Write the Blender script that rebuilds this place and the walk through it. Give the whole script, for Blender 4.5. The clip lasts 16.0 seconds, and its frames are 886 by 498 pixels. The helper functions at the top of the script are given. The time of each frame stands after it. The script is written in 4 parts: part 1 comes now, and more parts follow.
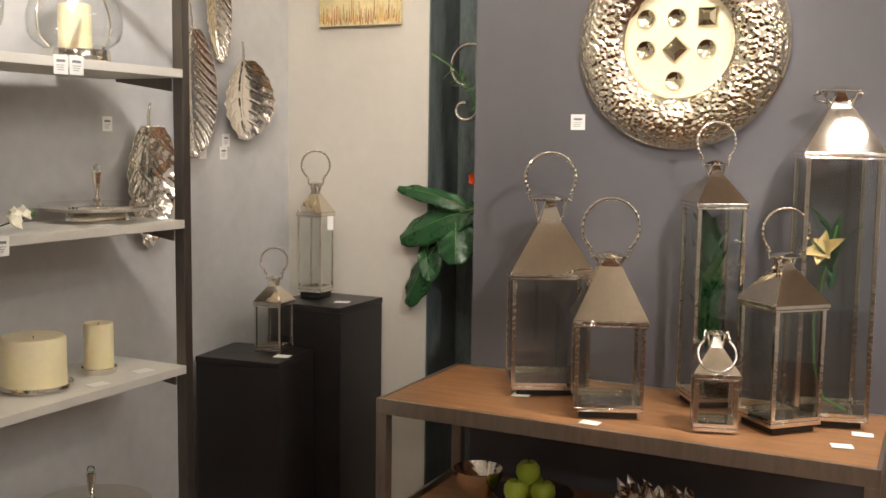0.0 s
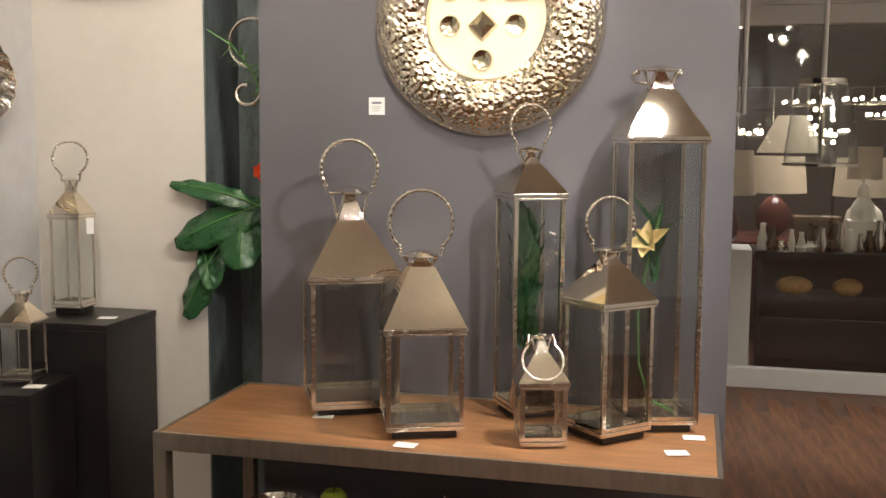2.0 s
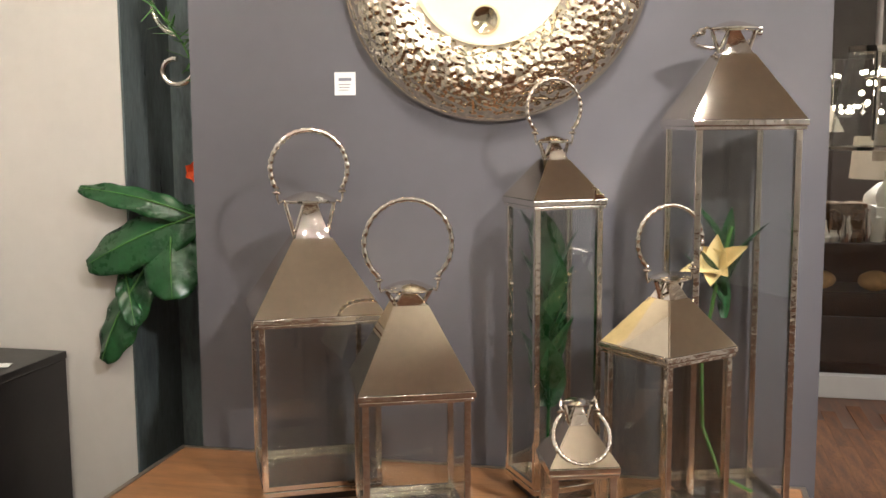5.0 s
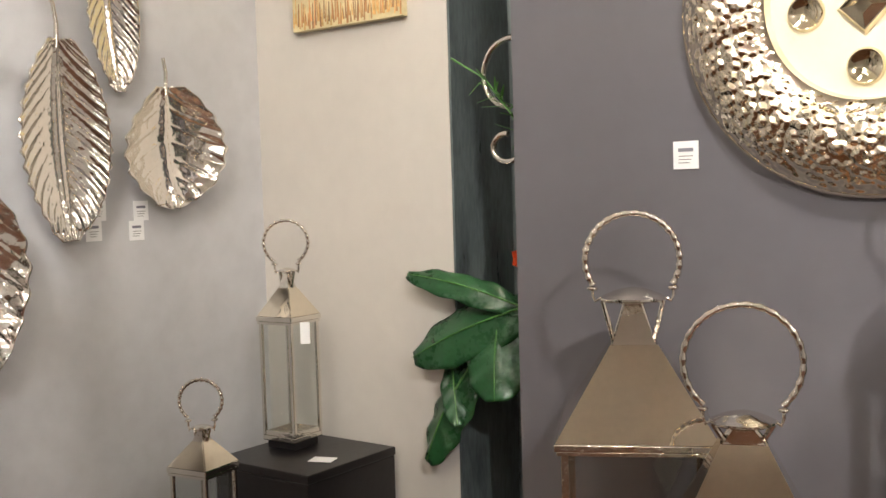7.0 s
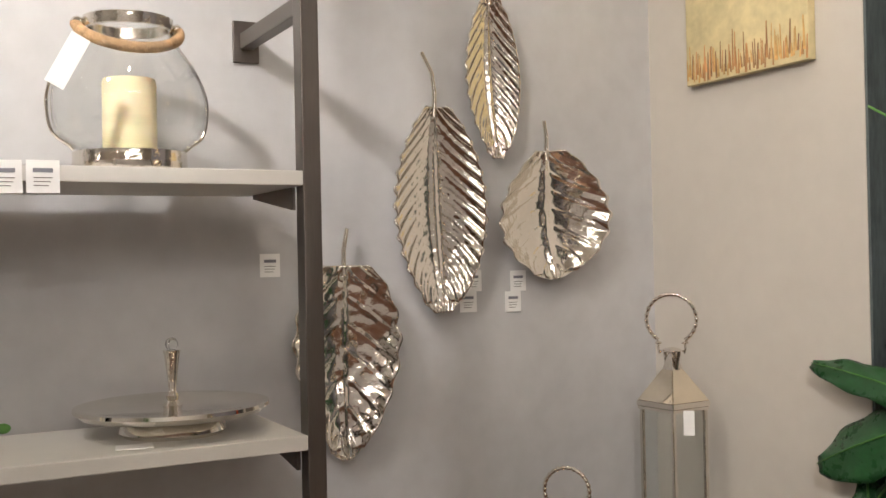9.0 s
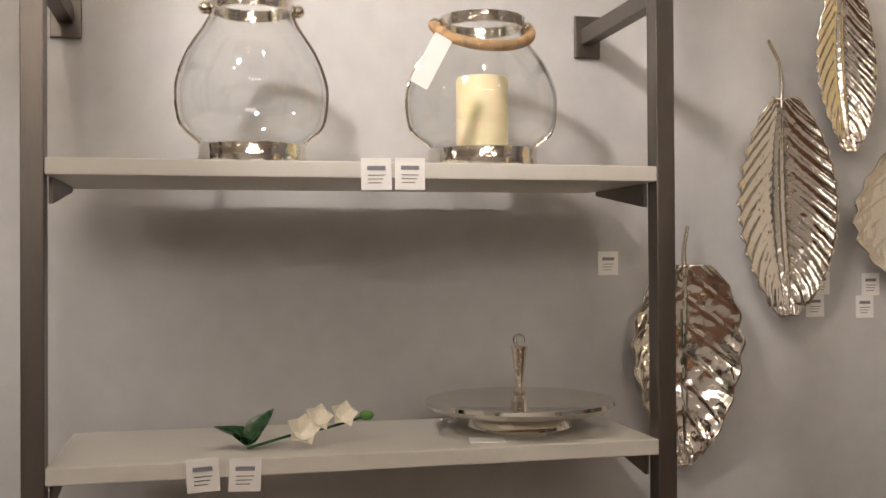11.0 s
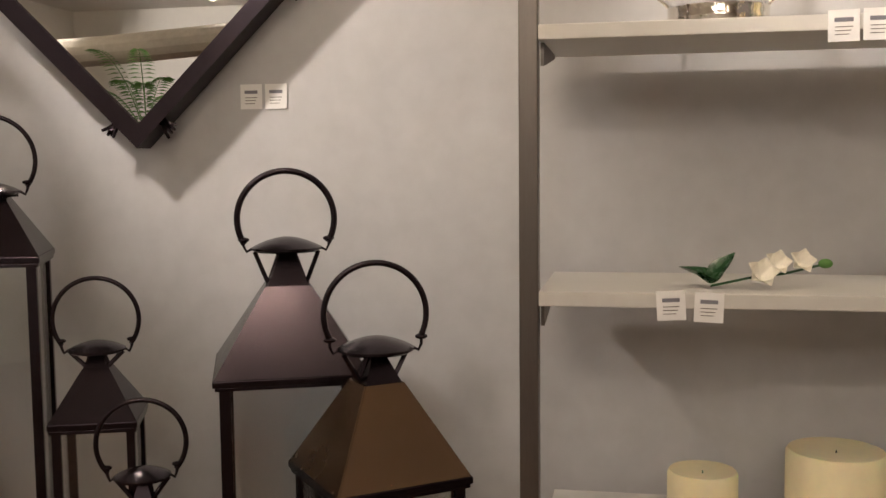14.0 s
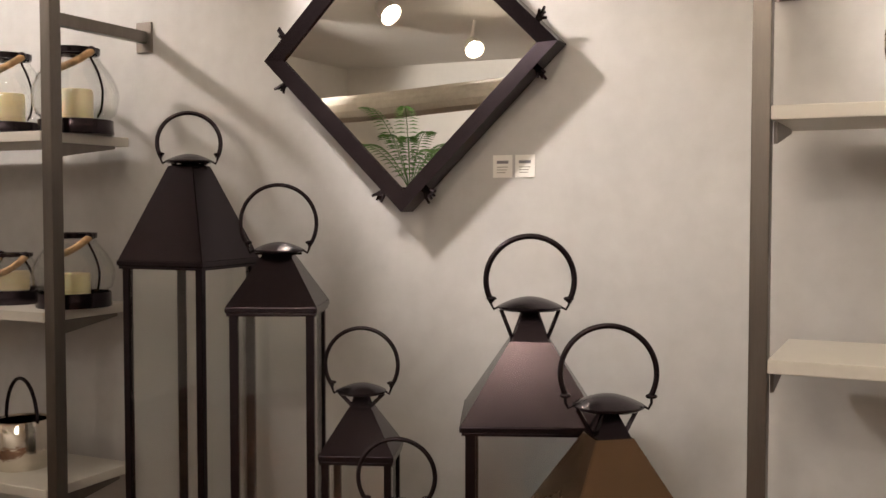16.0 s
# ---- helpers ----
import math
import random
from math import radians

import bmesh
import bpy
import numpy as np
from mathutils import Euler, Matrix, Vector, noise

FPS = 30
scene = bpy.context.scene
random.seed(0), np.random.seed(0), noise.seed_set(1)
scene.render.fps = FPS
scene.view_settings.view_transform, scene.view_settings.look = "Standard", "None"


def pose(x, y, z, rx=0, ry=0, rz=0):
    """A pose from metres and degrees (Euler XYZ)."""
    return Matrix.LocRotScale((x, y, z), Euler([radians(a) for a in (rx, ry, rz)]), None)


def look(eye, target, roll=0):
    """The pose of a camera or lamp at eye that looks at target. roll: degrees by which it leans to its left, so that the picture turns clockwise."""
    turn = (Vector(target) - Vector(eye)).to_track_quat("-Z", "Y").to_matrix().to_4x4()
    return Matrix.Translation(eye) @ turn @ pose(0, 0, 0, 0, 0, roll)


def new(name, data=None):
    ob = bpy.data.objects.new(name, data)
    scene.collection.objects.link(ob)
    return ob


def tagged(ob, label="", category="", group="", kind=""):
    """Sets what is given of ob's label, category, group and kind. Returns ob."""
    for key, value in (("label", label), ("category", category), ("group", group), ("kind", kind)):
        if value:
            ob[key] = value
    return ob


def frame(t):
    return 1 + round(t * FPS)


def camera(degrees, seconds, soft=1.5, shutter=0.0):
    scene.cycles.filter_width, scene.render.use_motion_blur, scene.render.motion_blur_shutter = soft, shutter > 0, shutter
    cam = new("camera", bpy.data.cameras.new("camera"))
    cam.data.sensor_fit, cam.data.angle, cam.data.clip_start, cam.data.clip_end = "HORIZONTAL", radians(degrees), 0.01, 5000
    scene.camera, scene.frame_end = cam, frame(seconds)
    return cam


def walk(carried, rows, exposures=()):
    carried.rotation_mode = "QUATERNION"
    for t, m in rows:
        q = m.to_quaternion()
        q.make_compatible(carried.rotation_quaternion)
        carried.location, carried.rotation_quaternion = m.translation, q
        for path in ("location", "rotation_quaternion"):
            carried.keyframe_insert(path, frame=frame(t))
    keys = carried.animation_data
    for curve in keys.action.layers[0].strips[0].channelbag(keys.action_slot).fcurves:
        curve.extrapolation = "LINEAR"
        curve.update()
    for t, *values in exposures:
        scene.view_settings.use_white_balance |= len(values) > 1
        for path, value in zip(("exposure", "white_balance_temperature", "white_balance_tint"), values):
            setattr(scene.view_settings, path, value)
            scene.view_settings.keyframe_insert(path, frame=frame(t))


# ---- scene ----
cam = camera(47.0, 16.0)
PATH = [
    (0, (2.301, -3.27, 1.607), (1.414, -1.489, 1.395), 0.8),
    (0.5, (2.318, -3.175, 1.58), (1.487, -1.367, 1.376), 0.6),
    (1, (2.312, -3.102, 1.565), (1.559, -1.26, 1.367), 0.4),
    (1.5, (2.246, -3.034, 1.558), (1.609, -1.148, 1.362), 0.3),
    (2, (2.108, -2.946, 1.576), (1.631, -1.015, 1.363), 0.4),
    (2.5, (2.07, -2.828, 1.574), (1.674, -0.88, 1.356), 0.3),
    (3, (2.084, -2.701, 1.599), (1.7, -0.753, 1.357), 0.2),
    (3.2, (2.083, -2.651, 1.602), (1.698, -0.704, 1.355), 0.1),
    (5.3, (1.895, -2.166, 1.584), (1.432, -0.236, 1.336), -0.6),
    (5.5, (1.895, -2.106, 1.576), (1.371, -0.19, 1.346), -0.6),
    (6, (1.969, -2.027, 1.618), (1.182, -0.203, 1.388), -1.2),
    (6.5, (1.986, -1.933, 1.615), (0.971, -0.218, 1.442), -1.6),
    (7, (1.951, -1.841, 1.617), (0.757, -0.241, 1.507), -1.7),
    (7.5, (1.902, -1.774, 1.633), (0.556, -0.296, 1.574), -1.7),
    (8, (1.876, -1.695, 1.631), (0.373, -0.375, 1.625), -1.5),
    (8.5, (1.877, -1.632, 1.645), (0.232, -0.495, 1.653), -1.4),
    (9, (1.892, -1.578, 1.653), (0.129, -0.634, 1.668), -1.2),
    (9.2, (1.888, -1.568, 1.657), (0.092, -0.689, 1.674), -1.1),
    (11.3, (1.816, -1.685, 1.653), (-0.159, -1.368, 1.667), -0.2),
    (11.5, (1.83, -1.67, 1.64), (-0.158, -1.448, 1.648), -0.1),
    (12, (1.843, -1.702, 1.638), (-0.155, -1.63, 1.591), 0.1),
    (12.5, (1.843, -1.661, 1.638), (-0.149, -1.801, 1.53), 0.0),
    (13, (1.853, -1.652, 1.628), (-0.121, -1.938, 1.481), -0.3),
    (13.5, (1.9, -1.68, 1.599), (-0.062, -2.036, 1.443), -0.4),
    (14, (1.978, -1.737, 1.585), (0.023, -2.121, 1.41), -0.6),
    (14.5, (2.023, -1.731, 1.6), (0.09, -2.217, 1.433), -0.6),
    (15, (2.061, -1.716, 1.618), (0.157, -2.317, 1.499), -0.2),
    (15.5, (2.1, -1.699, 1.628), (0.236, -2.418, 1.539), 0.1),
    (16, (2.117, -1.667, 1.632), (0.311, -2.52, 1.544), -0.0),
]
walk(cam, [(t, look(eye, target, roll)) for t, eye, target, roll in PATH],
     [(0, 0.0, 6100, 10), (3, 0.2, 6050, 10), (5.5, 0.28, 5850, 10), (9, -0.26, 5950, 12), (12, -0.52, 6450, 15), (16, -0.05, 6650, 14)])

# ---- light ----
world = bpy.data.worlds.new("world")
scene.world = world
world.use_nodes = True
world.node_tree.nodes["Background"].inputs[0].default_value = (1.0, 0.93, 0.84, 1)
world.node_tree.nodes["Background"].inputs[1].default_value = 0.05


# ---- materials ----
def mat(name, color, rough=0.5, metal=0.0, vary=0.12, scale=6.0, bump=0.0, bump_scale=40.0, trans=0.0, ior=1.45, emit=0.0, sss=0.0, stretch=(1, 1, 1), color2=None):
    m = bpy.data.materials.new(name)
    m.use_nodes = True
    nt = m.node_tree
    b = nt.nodes["Principled BSDF"]
    b.inputs["Metallic"].default_value = metal
    b.inputs["Roughness"].default_value = rough
    b.inputs["IOR"].default_value = ior
    b.inputs["Transmission Weight"].default_value = trans
    b.inputs["Base Color"].default_value = (*color, 1)
    if sss:
        b.inputs["Subsurface Weight"].default_value = sss
        b.inputs["Subsurface Radius"].default_value = (0.03, 0.015, 0.006)
    if emit:
        b.inputs["Emission Color"].default_value = (*color, 1)
        b.inputs["Emission Strength"].default_value = emit
    co = nt.nodes.new("ShaderNodeTexCoord")
    mp = nt.nodes.new("ShaderNodeMapping")
    mp.inputs["Scale"].default_value = stretch
    nt.links.new(co.outputs["Object"], mp.inputs[0])
    if vary:
        big, fine = nt.nodes.new("ShaderNodeTexNoise"), nt.nodes.new("ShaderNodeTexNoise")
        big.inputs["Scale"].default_value, fine.inputs["Scale"].default_value = scale, scale * 9
        big.inputs["Detail"].default_value, fine.inputs["Detail"].default_value = 4, 5
        mix = nt.nodes.new("ShaderNodeMath")
        mix.operation = "MULTIPLY_ADD"
        mix.inputs[1].default_value = 0.35
        nt.links.new(mp.outputs[0], big.inputs[0])
        nt.links.new(mp.outputs[0], fine.inputs[0])
        nt.links.new(fine.outputs[0], mix.inputs[0])
        half = nt.nodes.new("ShaderNodeMath")
        half.operation = "MULTIPLY"
        half.inputs[1].default_value = 0.65
        nt.links.new(big.outputs[0], half.inputs[0])
        nt.links.new(half.outputs[0], mix.inputs[2])
        ramp = nt.nodes.new("ShaderNodeValToRGB")
        lo = color2 or tuple(c * (1 - vary) for c in color)
        hi = tuple(min(1, c * (1 + vary)) for c in color)
        ramp.color_ramp.elements[0].position, ramp.color_ramp.elements[1].position = 0.34, 0.66
        ramp.color_ramp.elements[0].color, ramp.color_ramp.elements[1].color = (*lo, 1), (*hi, 1)
        nt.links.new(mix.outputs[0], ramp.inputs[0])
        nt.links.new(ramp.outputs[0], b.inputs["Base Color"])
        if rough > 0.02:
            mr = nt.nodes.new("ShaderNodeMapRange")
            mr.inputs[3].default_value, mr.inputs[4].default_value = rough * 0.75, min(1, rough * 1.25)
            nt.links.new(mix.outputs[0], mr.inputs[0])
            nt.links.new(mr.outputs[0], b.inputs["Roughness"])
    if bump:
        n = nt.nodes.new("ShaderNodeTexNoise")
        n.inputs["Scale"].default_value, n.inputs["Detail"].default_value = bump_scale, 4
        bp = nt.nodes.new("ShaderNodeBump")
        bp.inputs["Strength"].default_value, bp.inputs["Distance"].default_value = bump, 0.004
        nt.links.new(mp.outputs[0], n.inputs[0])
        nt.links.new(n.outputs[0], bp.inputs["Height"])
        nt.links.new(bp.outputs[0], b.inputs["Normal"])
    return m


PLASTER = mat("grey_plaster", (0.50, 0.495, 0.50), 0.42, vary=0.10, scale=2.2, bump=0.10, bump_scale=9)
CREAM = mat("cream_paint", (0.58, 0.54, 0.485), 0.5, vary=0.05, scale=2.5, bump=0.08, bump_scale=12)
SLATE = mat("slate_paint", (0.120, 0.112, 0.122), 0.55, vary=0.05, scale=3, bump=0.05, bump_scale=60)
WHITE = mat("white_paint", (0.72, 0.70, 0.66), 0.6, vary=0.04, scale=2)
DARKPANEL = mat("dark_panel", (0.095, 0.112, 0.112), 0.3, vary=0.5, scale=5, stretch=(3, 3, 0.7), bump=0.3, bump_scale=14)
BLACKWOOD = mat("black_lacquer", (0.012, 0.010, 0.010), 0.35, vary=0.3, scale=9, bump=0.05, bump_scale=80)
FLOORWOOD = mat("floor_wood", (0.15, 0.065, 0.032), 0.42, vary=0.45, scale=3, stretch=(9, 1, 1), bump=0.15, bump_scale=30)
TABLEWOOD = mat("table_wood", (0.30, 0.145, 0.062), 0.38, vary=0.32, scale=5, stretch=(1.2, 7, 7), bump=0.1, bump_scale=50)
STEEL = mat("brushed_steel", (0.17, 0.150, 0.135), 0.38, metal=0.9, vary=0.10, scale=8, stretch=(6, 6, 0.4))
TABLESTEEL = mat("pale_steel", (0.46, 0.40, 0.33), 0.32, metal=0.9, vary=0.15, scale=8, stretch=(6, 1, 1))
CHROME = mat("polished_nickel", (0.82, 0.77, 0.69), 0.05, metal=1.0, vary=0.05, scale=10, bump=0.30, bump_scale=60)
ROOFNICKEL = mat("nickel_roof", (0.80, 0.72, 0.58), 0.028, metal=1.0, vary=0.06, scale=8, bump=0.008, bump_scale=20)
HAMMERED = mat("hammered_nickel", (0.86, 0.77, 0.61), 0.07, metal=1.0, vary=0.05, scale=12)
BRONZE = mat("dark_bronze", (0.038, 0.029, 0.035), 0.24, metal=0.9, vary=0.12, scale=6)
COPPER = mat("copper_bronze", (0.17, 0.105, 0.062), 0.27, metal=0.85, vary=0.04, scale=3)
GLASS = mat("clear_glass", (0.97, 1.0, 0.98), 0.0, trans=1.0, ior=1.45, vary=0)


def pane_glass(name, tint, gloss):
    """Thin clear glass: see-through, with a reflection that grows towards the rim."""
    m = bpy.data.materials.new(name)
    m.use_nodes = True
    nt = m.node_tree
    nt.nodes.clear()
    out, mix, clear, shine, layer, power, add = [nt.nodes.new(k) for k in ("ShaderNodeOutputMaterial", "ShaderNodeMixShader", "ShaderNodeBsdfTransparent", "ShaderNodeBsdfGlossy", "ShaderNodeLayerWeight", "ShaderNodeMath", "ShaderNodeMath")]
    clear.inputs[0].default_value = (*tint, 1)
    shine.inputs["Roughness"].default_value = 0.02
    layer.inputs[0].default_value = 0.5
    power.operation, add.operation = "POWER", "MULTIPLY_ADD"
    power.inputs[1].default_value, add.inputs[1].default_value, add.inputs[2].default_value = 3.5, 0.55, gloss
    for a, c in ((layer.outputs["Facing"], power.inputs[0]), (power.outputs[0], add.inputs[0]), (add.outputs[0], mix.inputs[0]),
                 (clear.outputs[0], mix.inputs[1]), (shine.outputs[0], mix.inputs[2]), (mix.outputs[0], out.inputs[0])):
        nt.links.new(a, c)
    return m


PANE = pane_glass("pane_glass", (0.982, 0.991, 0.985), 0.07)
JARGLASS = pane_glass("jar_glass", (0.993, 0.996, 0.992), 0.05)
SMOOTHNICKEL = mat("smooth_nickel", (0.78, 0.74, 0.67), 0.05, metal=1.0, vary=0.05, scale=10, bump=0.04, bump_scale=30)
MIRROR = mat("mirror_glass", (0.92, 0.93, 0.92), 0.008, metal=1.0, vary=0)
PAPER = mat("white_card", (0.85, 0.84, 0.82), 0.6, vary=0.03)
INK = mat("grey_ink", (0.22, 0.22, 0.25), 0.7, vary=0.1)
SHELFMAT = mat("white_laminate", (0.62, 0.60, 0.56), 0.4, vary=0.05, scale=4)
WAX = mat("ivory_wax", (0.86, 0.76, 0.50), 0.5, vary=0.05, scale=7, sss=0.25)
ROPE = mat("jute_rope", (0.42, 0.27, 0.14), 0.9, vary=0.4, scale=60, bump=0.8, bump_scale=220)
DISHNICKEL = mat("dish_nickel", (0.84, 0.80, 0.73), 0.055, metal=1.0, vary=0.05, scale=10, bump=0.22, bump_scale=75)
LEAF = mat("green_leaf", (0.016, 0.066, 0.020), 0.28, vary=0.45, scale=9, bump=0.2, bump_scale=40)
FERN = mat("fern_green", (0.07, 0.18, 0.035), 0.5, vary=0.4, scale=9)
ORANGE = mat("orange_petal", (0.80, 0.12, 0.03), 0.5, vary=0.2, scale=30)
YELLOW = mat("yellow_petal", (0.66, 0.50, 0.22), 0.5, vary=0.2, scale=30)
PETAL = mat("white_petal", (0.85, 0.81, 0.70), 0.5, vary=0.06, scale=40)
APPLE = mat("apple_green", (0.42, 0.52, 0.05), 0.35, vary=0.15, scale=25)
STUDMETAL = mat("stud_metal", (0.74, 0.66, 0.48), 0.09, metal=1.0, vary=0.1, scale=20)
STUDBASE = mat("reflected_cream", (0.85, 0.76, 0.55), 0.3, vary=0.04, scale=10)
CANVAS = mat("canvas_ochre", (0.62, 0.53, 0.30), 0.6, vary=0.25, scale=5)
CANVAS2 = mat("canvas_rust", (0.52, 0.27, 0.11), 0.6, vary=0.6, scale=10, stretch=(9, 1, 0.8))
LAMPSHADE = mat("linen_shade", (0.62, 0.52, 0.38), 0.8, vary=0.1, scale=30)
REDWALL = mat("maroon_wall", (0.045, 0.028, 0.020), 0.6, vary=0.2)
BROWNWALL = mat("brown_wall", (0.10, 0.082, 0.066), 0.6, vary=0.15)
BULB = mat("lamp_glow", (1.0, 0.86, 0.66), 0.5, vary=0, emit=210.0)
SMALLBULB = mat("bulb_glow", (1.0, 0.85, 0.6), 0.5, vary=0, emit=12.0)
BEAMPLASTER = mat("beam_plaster", (0.46, 0.42, 0.36), 0.7, vary=0.15, scale=3)
GOLDCLOTH = mat("gold_cloth", (0.42, 0.26, 0.09), 0.6, vary=0.35, scale=25)
CERAMIC = mat("maroon_ceramic", (0.10, 0.03, 0.025), 0.2, vary=0.3, scale=30, bump=0.4, bump_scale=40)


# ---- mesh helpers ----
def bm_box(bm, lo, hi, bevel=0.0):
    r = bmesh.ops.create_cube(bm, size=1.0)
    s = [h - l for l, h in zip(lo, hi)]
    c = [(h + l) / 2 for l, h in zip(lo, hi)]
    for v in r["verts"]:
        v.co = Vector((v.co[0] * s[0] + c[0], v.co[1] * s[1] + c[1], v.co[2] * s[2] + c[2]))
    if bevel:
        es = list({e for v in r["verts"] for e in v.link_edges})
        bmesh.ops.bevel(bm, geom=es, offset=bevel, segments=2, affect="EDGES", profile=0.6)
    return bm


def box(lo, hi, bevel=0.0):
    return bm_box(bmesh.new(), lo, hi, bevel)


def lathe(profile, n=40, close=False):
    bm = bmesh.new()
    rings = [[bm.verts.new((r * math.cos(2 * math.pi * i / n), r * math.sin(2 * math.pi * i / n), z)) for i in range(n)] for r, z in profile]
    pairs = list(zip(rings, rings[1:])) + ([(rings[-1], rings[0])] if close else [])
    for a, b in pairs:
        for i in range(n):
            bm.faces.new((a[i], a[(i + 1) % n], b[(i + 1) % n], b[i]))
    if not close:
        for ring, (r, z), flip in ((rings[0], profile[0], True), (rings[-1], profile[-1], False)):
            if r > 1e-4:
                bm.faces.new(list(reversed(ring)) if flip else ring)
    bmesh.ops.remove_doubles(bm, verts=bm.verts, dist=1e-5)
    return bm


def tube(points, radius, n=10, bm=None, taper=None, wave=0.0):
    bm = bm or bmesh.new()
    pts = [Vector(p) for p in points]
    rings = []
    side = None
    for i, p in enumerate(pts):
        d = (pts[min(i + 1, len(pts) - 1)] - pts[max(i - 1, 0)]).normalized()
        if side is None:
            side = d.orthogonal().normalized()
        side = (side - d * side.dot(d)).normalized()
        up = d.cross(side)
        r = radius if taper is None else radius * (1 + (taper - 1) * i / (len(pts) - 1))
        r *= 1 + wave * (1 if i % 4 < 2 else -1)
        rings.append([bm.verts.new(p + r * (math.cos(a) * side + math.sin(a) * up)) for a in (2 * math.pi * k / n for k in range(n))])
    for a, b in zip(rings, rings[1:]):
        for i in range(n):
            bm.faces.new((a[i], a[(i + 1) % n], b[(i + 1) % n], b[i]))
    bm.faces.new(list(reversed(rings[0])))
    bm.faces.new(rings[-1])
    return bm


def frustum(w0, w1, z0, z1, bm=None):
    bm = bm or bmesh.new()
    a, b = w0 / 2, w1 / 2
    q = [(-1, -1), (1, -1), (1, 1), (-1, 1)]
    lo = [bm.verts.new((x * a, y * a, z0)) for x, y in q]
    hi = [bm.verts.new((x * b, y * b, z1)) for x, y in q]
    for i in range(4):
        bm.faces.new((lo[i], lo[(i + 1) % 4], hi[(i + 1) % 4], hi[i]))
    bm.faces.new(list(reversed(lo)))
    bm.faces.new(hi)
    return bm


def ball(radius, center=(0, 0, 0), scale=(1, 1, 1), bm=None, u=16, v=10):
    bm = bm or bmesh.new()
    r = bmesh.ops.create_uvsphere(bm, u_segments=u, v_segments=v, radius=radius)
    for w in r["verts"]:
        w.co = Vector((w.co[0] * scale[0] + center[0], w.co[1] * scale[1] + center[1], w.co[2] * scale[2] + center[2]))
    return bm


def part(name, bm, material, parent=None, label="", smooth=False, at=None):
    bmesh.ops.recalc_face_normals(bm, faces=bm.faces)
    me = bpy.data.meshes.new(name)
    bm.to_mesh(me)
    bm.free()
    me.materials.append(material)
    if smooth:
        me.shade_smooth()
        me.set_sharp_from_angle(angle=radians(38))
    ob = new(name, me)
    ob.parent = parent
    if at is not None:
        ob.matrix_basis = at
    if label:
        ob["label"] = label
    return ob


def thing(name, label, category, m=None, group=""):
    ob = new(name)
    ob.empty_display_size = 0.05
    if m is not None:
        ob.matrix_basis = m
    return tagged(ob, label, category, group)


def wall(name, lo, hi, material, label):
    return tagged(part(name, box(lo, hi), material), label, "wall", kind="structure")


# ---- structure ----
CEIL = 3.0
tagged(part("floor", box((-0.2, -7.2, -0.1), (7.2, 9.2, 0.0)), FLOORWOOD), "reddish brown wood plank floor", "floor", kind="structure")
tagged(part("ceiling", box((-0.2, -7.2, CEIL), (7.2, 9.2, CEIL + 0.1)), WHITE), "white painted ceiling of the shop", "ceiling", kind="structure")
wall("wall_west", (-0.15, -7.0, 0), (0, 0.1, CEIL), PLASTER, "grey mottled plaster wall behind the shelves")
wall("wall_north", (0.0, 0.0, 0), (0.606, 0.10, CEIL), CREAM, "cream plaster wall beside the corner")
wall("wall_recess", (0.50, 0.24, 0), (1.6, 0.30, CEIL), DARKPANEL, "dark green grey textured wall behind the plant")
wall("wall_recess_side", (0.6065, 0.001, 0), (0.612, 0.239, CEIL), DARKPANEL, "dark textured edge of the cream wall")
wall("wall_partition", (0.838, -0.10, 0), (2.208, -0.03, CEIL), SLATE, "slate purple grey painted partition wall")
wall("wall_return", (0.0, 0.10, 0), (0.10, 9.0, CEIL), WHITE, "white wall behind the partition")
wall("wall_east", (7.0, -7.0, 0), (7.15, 9.0, CEIL), WHITE, "plain white wall across the shop")
wall("wall_south", (0.0, -7.15, 0), (7.0, -7.0, CEIL), WHITE, "plain white wall at the end of the shop")
wall("wall_shop_end", (0.1, 9.0, 0), (7.0, 9.15, CEIL), REDWALL, "maroon wall at the back of the next shop")
tagged(part("baseboard", box((0.31, -0.018, 0.0), (0.606, -0.002, 0.10), 0.003), WHITE), "white skirting board", "skirting", kind="structure")

# shopfront of the neighbouring shop, with a door leaf and a glazed bay
front = tagged(new("window_1"), "white framed shopfront glazing of the next shop", "window", kind="structure")
for lo, hi, n in (((2.0, 3.78, 0.0), (6.9, 3.86, 0.13), "bottom_rail"), ((1.2, 3.78, 2.30), (6.9, 3.86, 2.42), "top_rail"),
                  ((3.37, 3.77, 0.13), (3.52, 3.87, 2.30), "mullion"), ((1.9, 3.78, 0.0), (2.0, 3.86, 2.30), "mullion"), ((5.1, 3.78, 0.13), (5.2, 3.86, 2.30), "mullion")):
    part(n, box(lo, hi, 0.006), WHITE, front)
part("pane", box((2.0, 3.815, 0.13), (3.37, 3.821, 2.30)), PANE, front)
part("door_handle", tube([(3.44, 3.77, 1.32), (3.44, 3.73, 1.32), (3.44, 3.73, 1.26), (3.44, 3.77, 1.26)], 0.008), CHROME, front)
wall("wall_header", (0.1, 3.76, 2.42), (7.0, 3.88, CEIL), WHITE, "white fascia above the shopfront")
wall("wall_valance", (2.0, 4.4, 1.95), (6.9, 4.5, CEIL), BROWNWALL, "brown bulkhead inside the next shop")
wall("wall_shop_side", (1.2, 3.9, 0), (1.3, 9.0, CEIL), BROWNWALL, "brown side wall of the next shop")


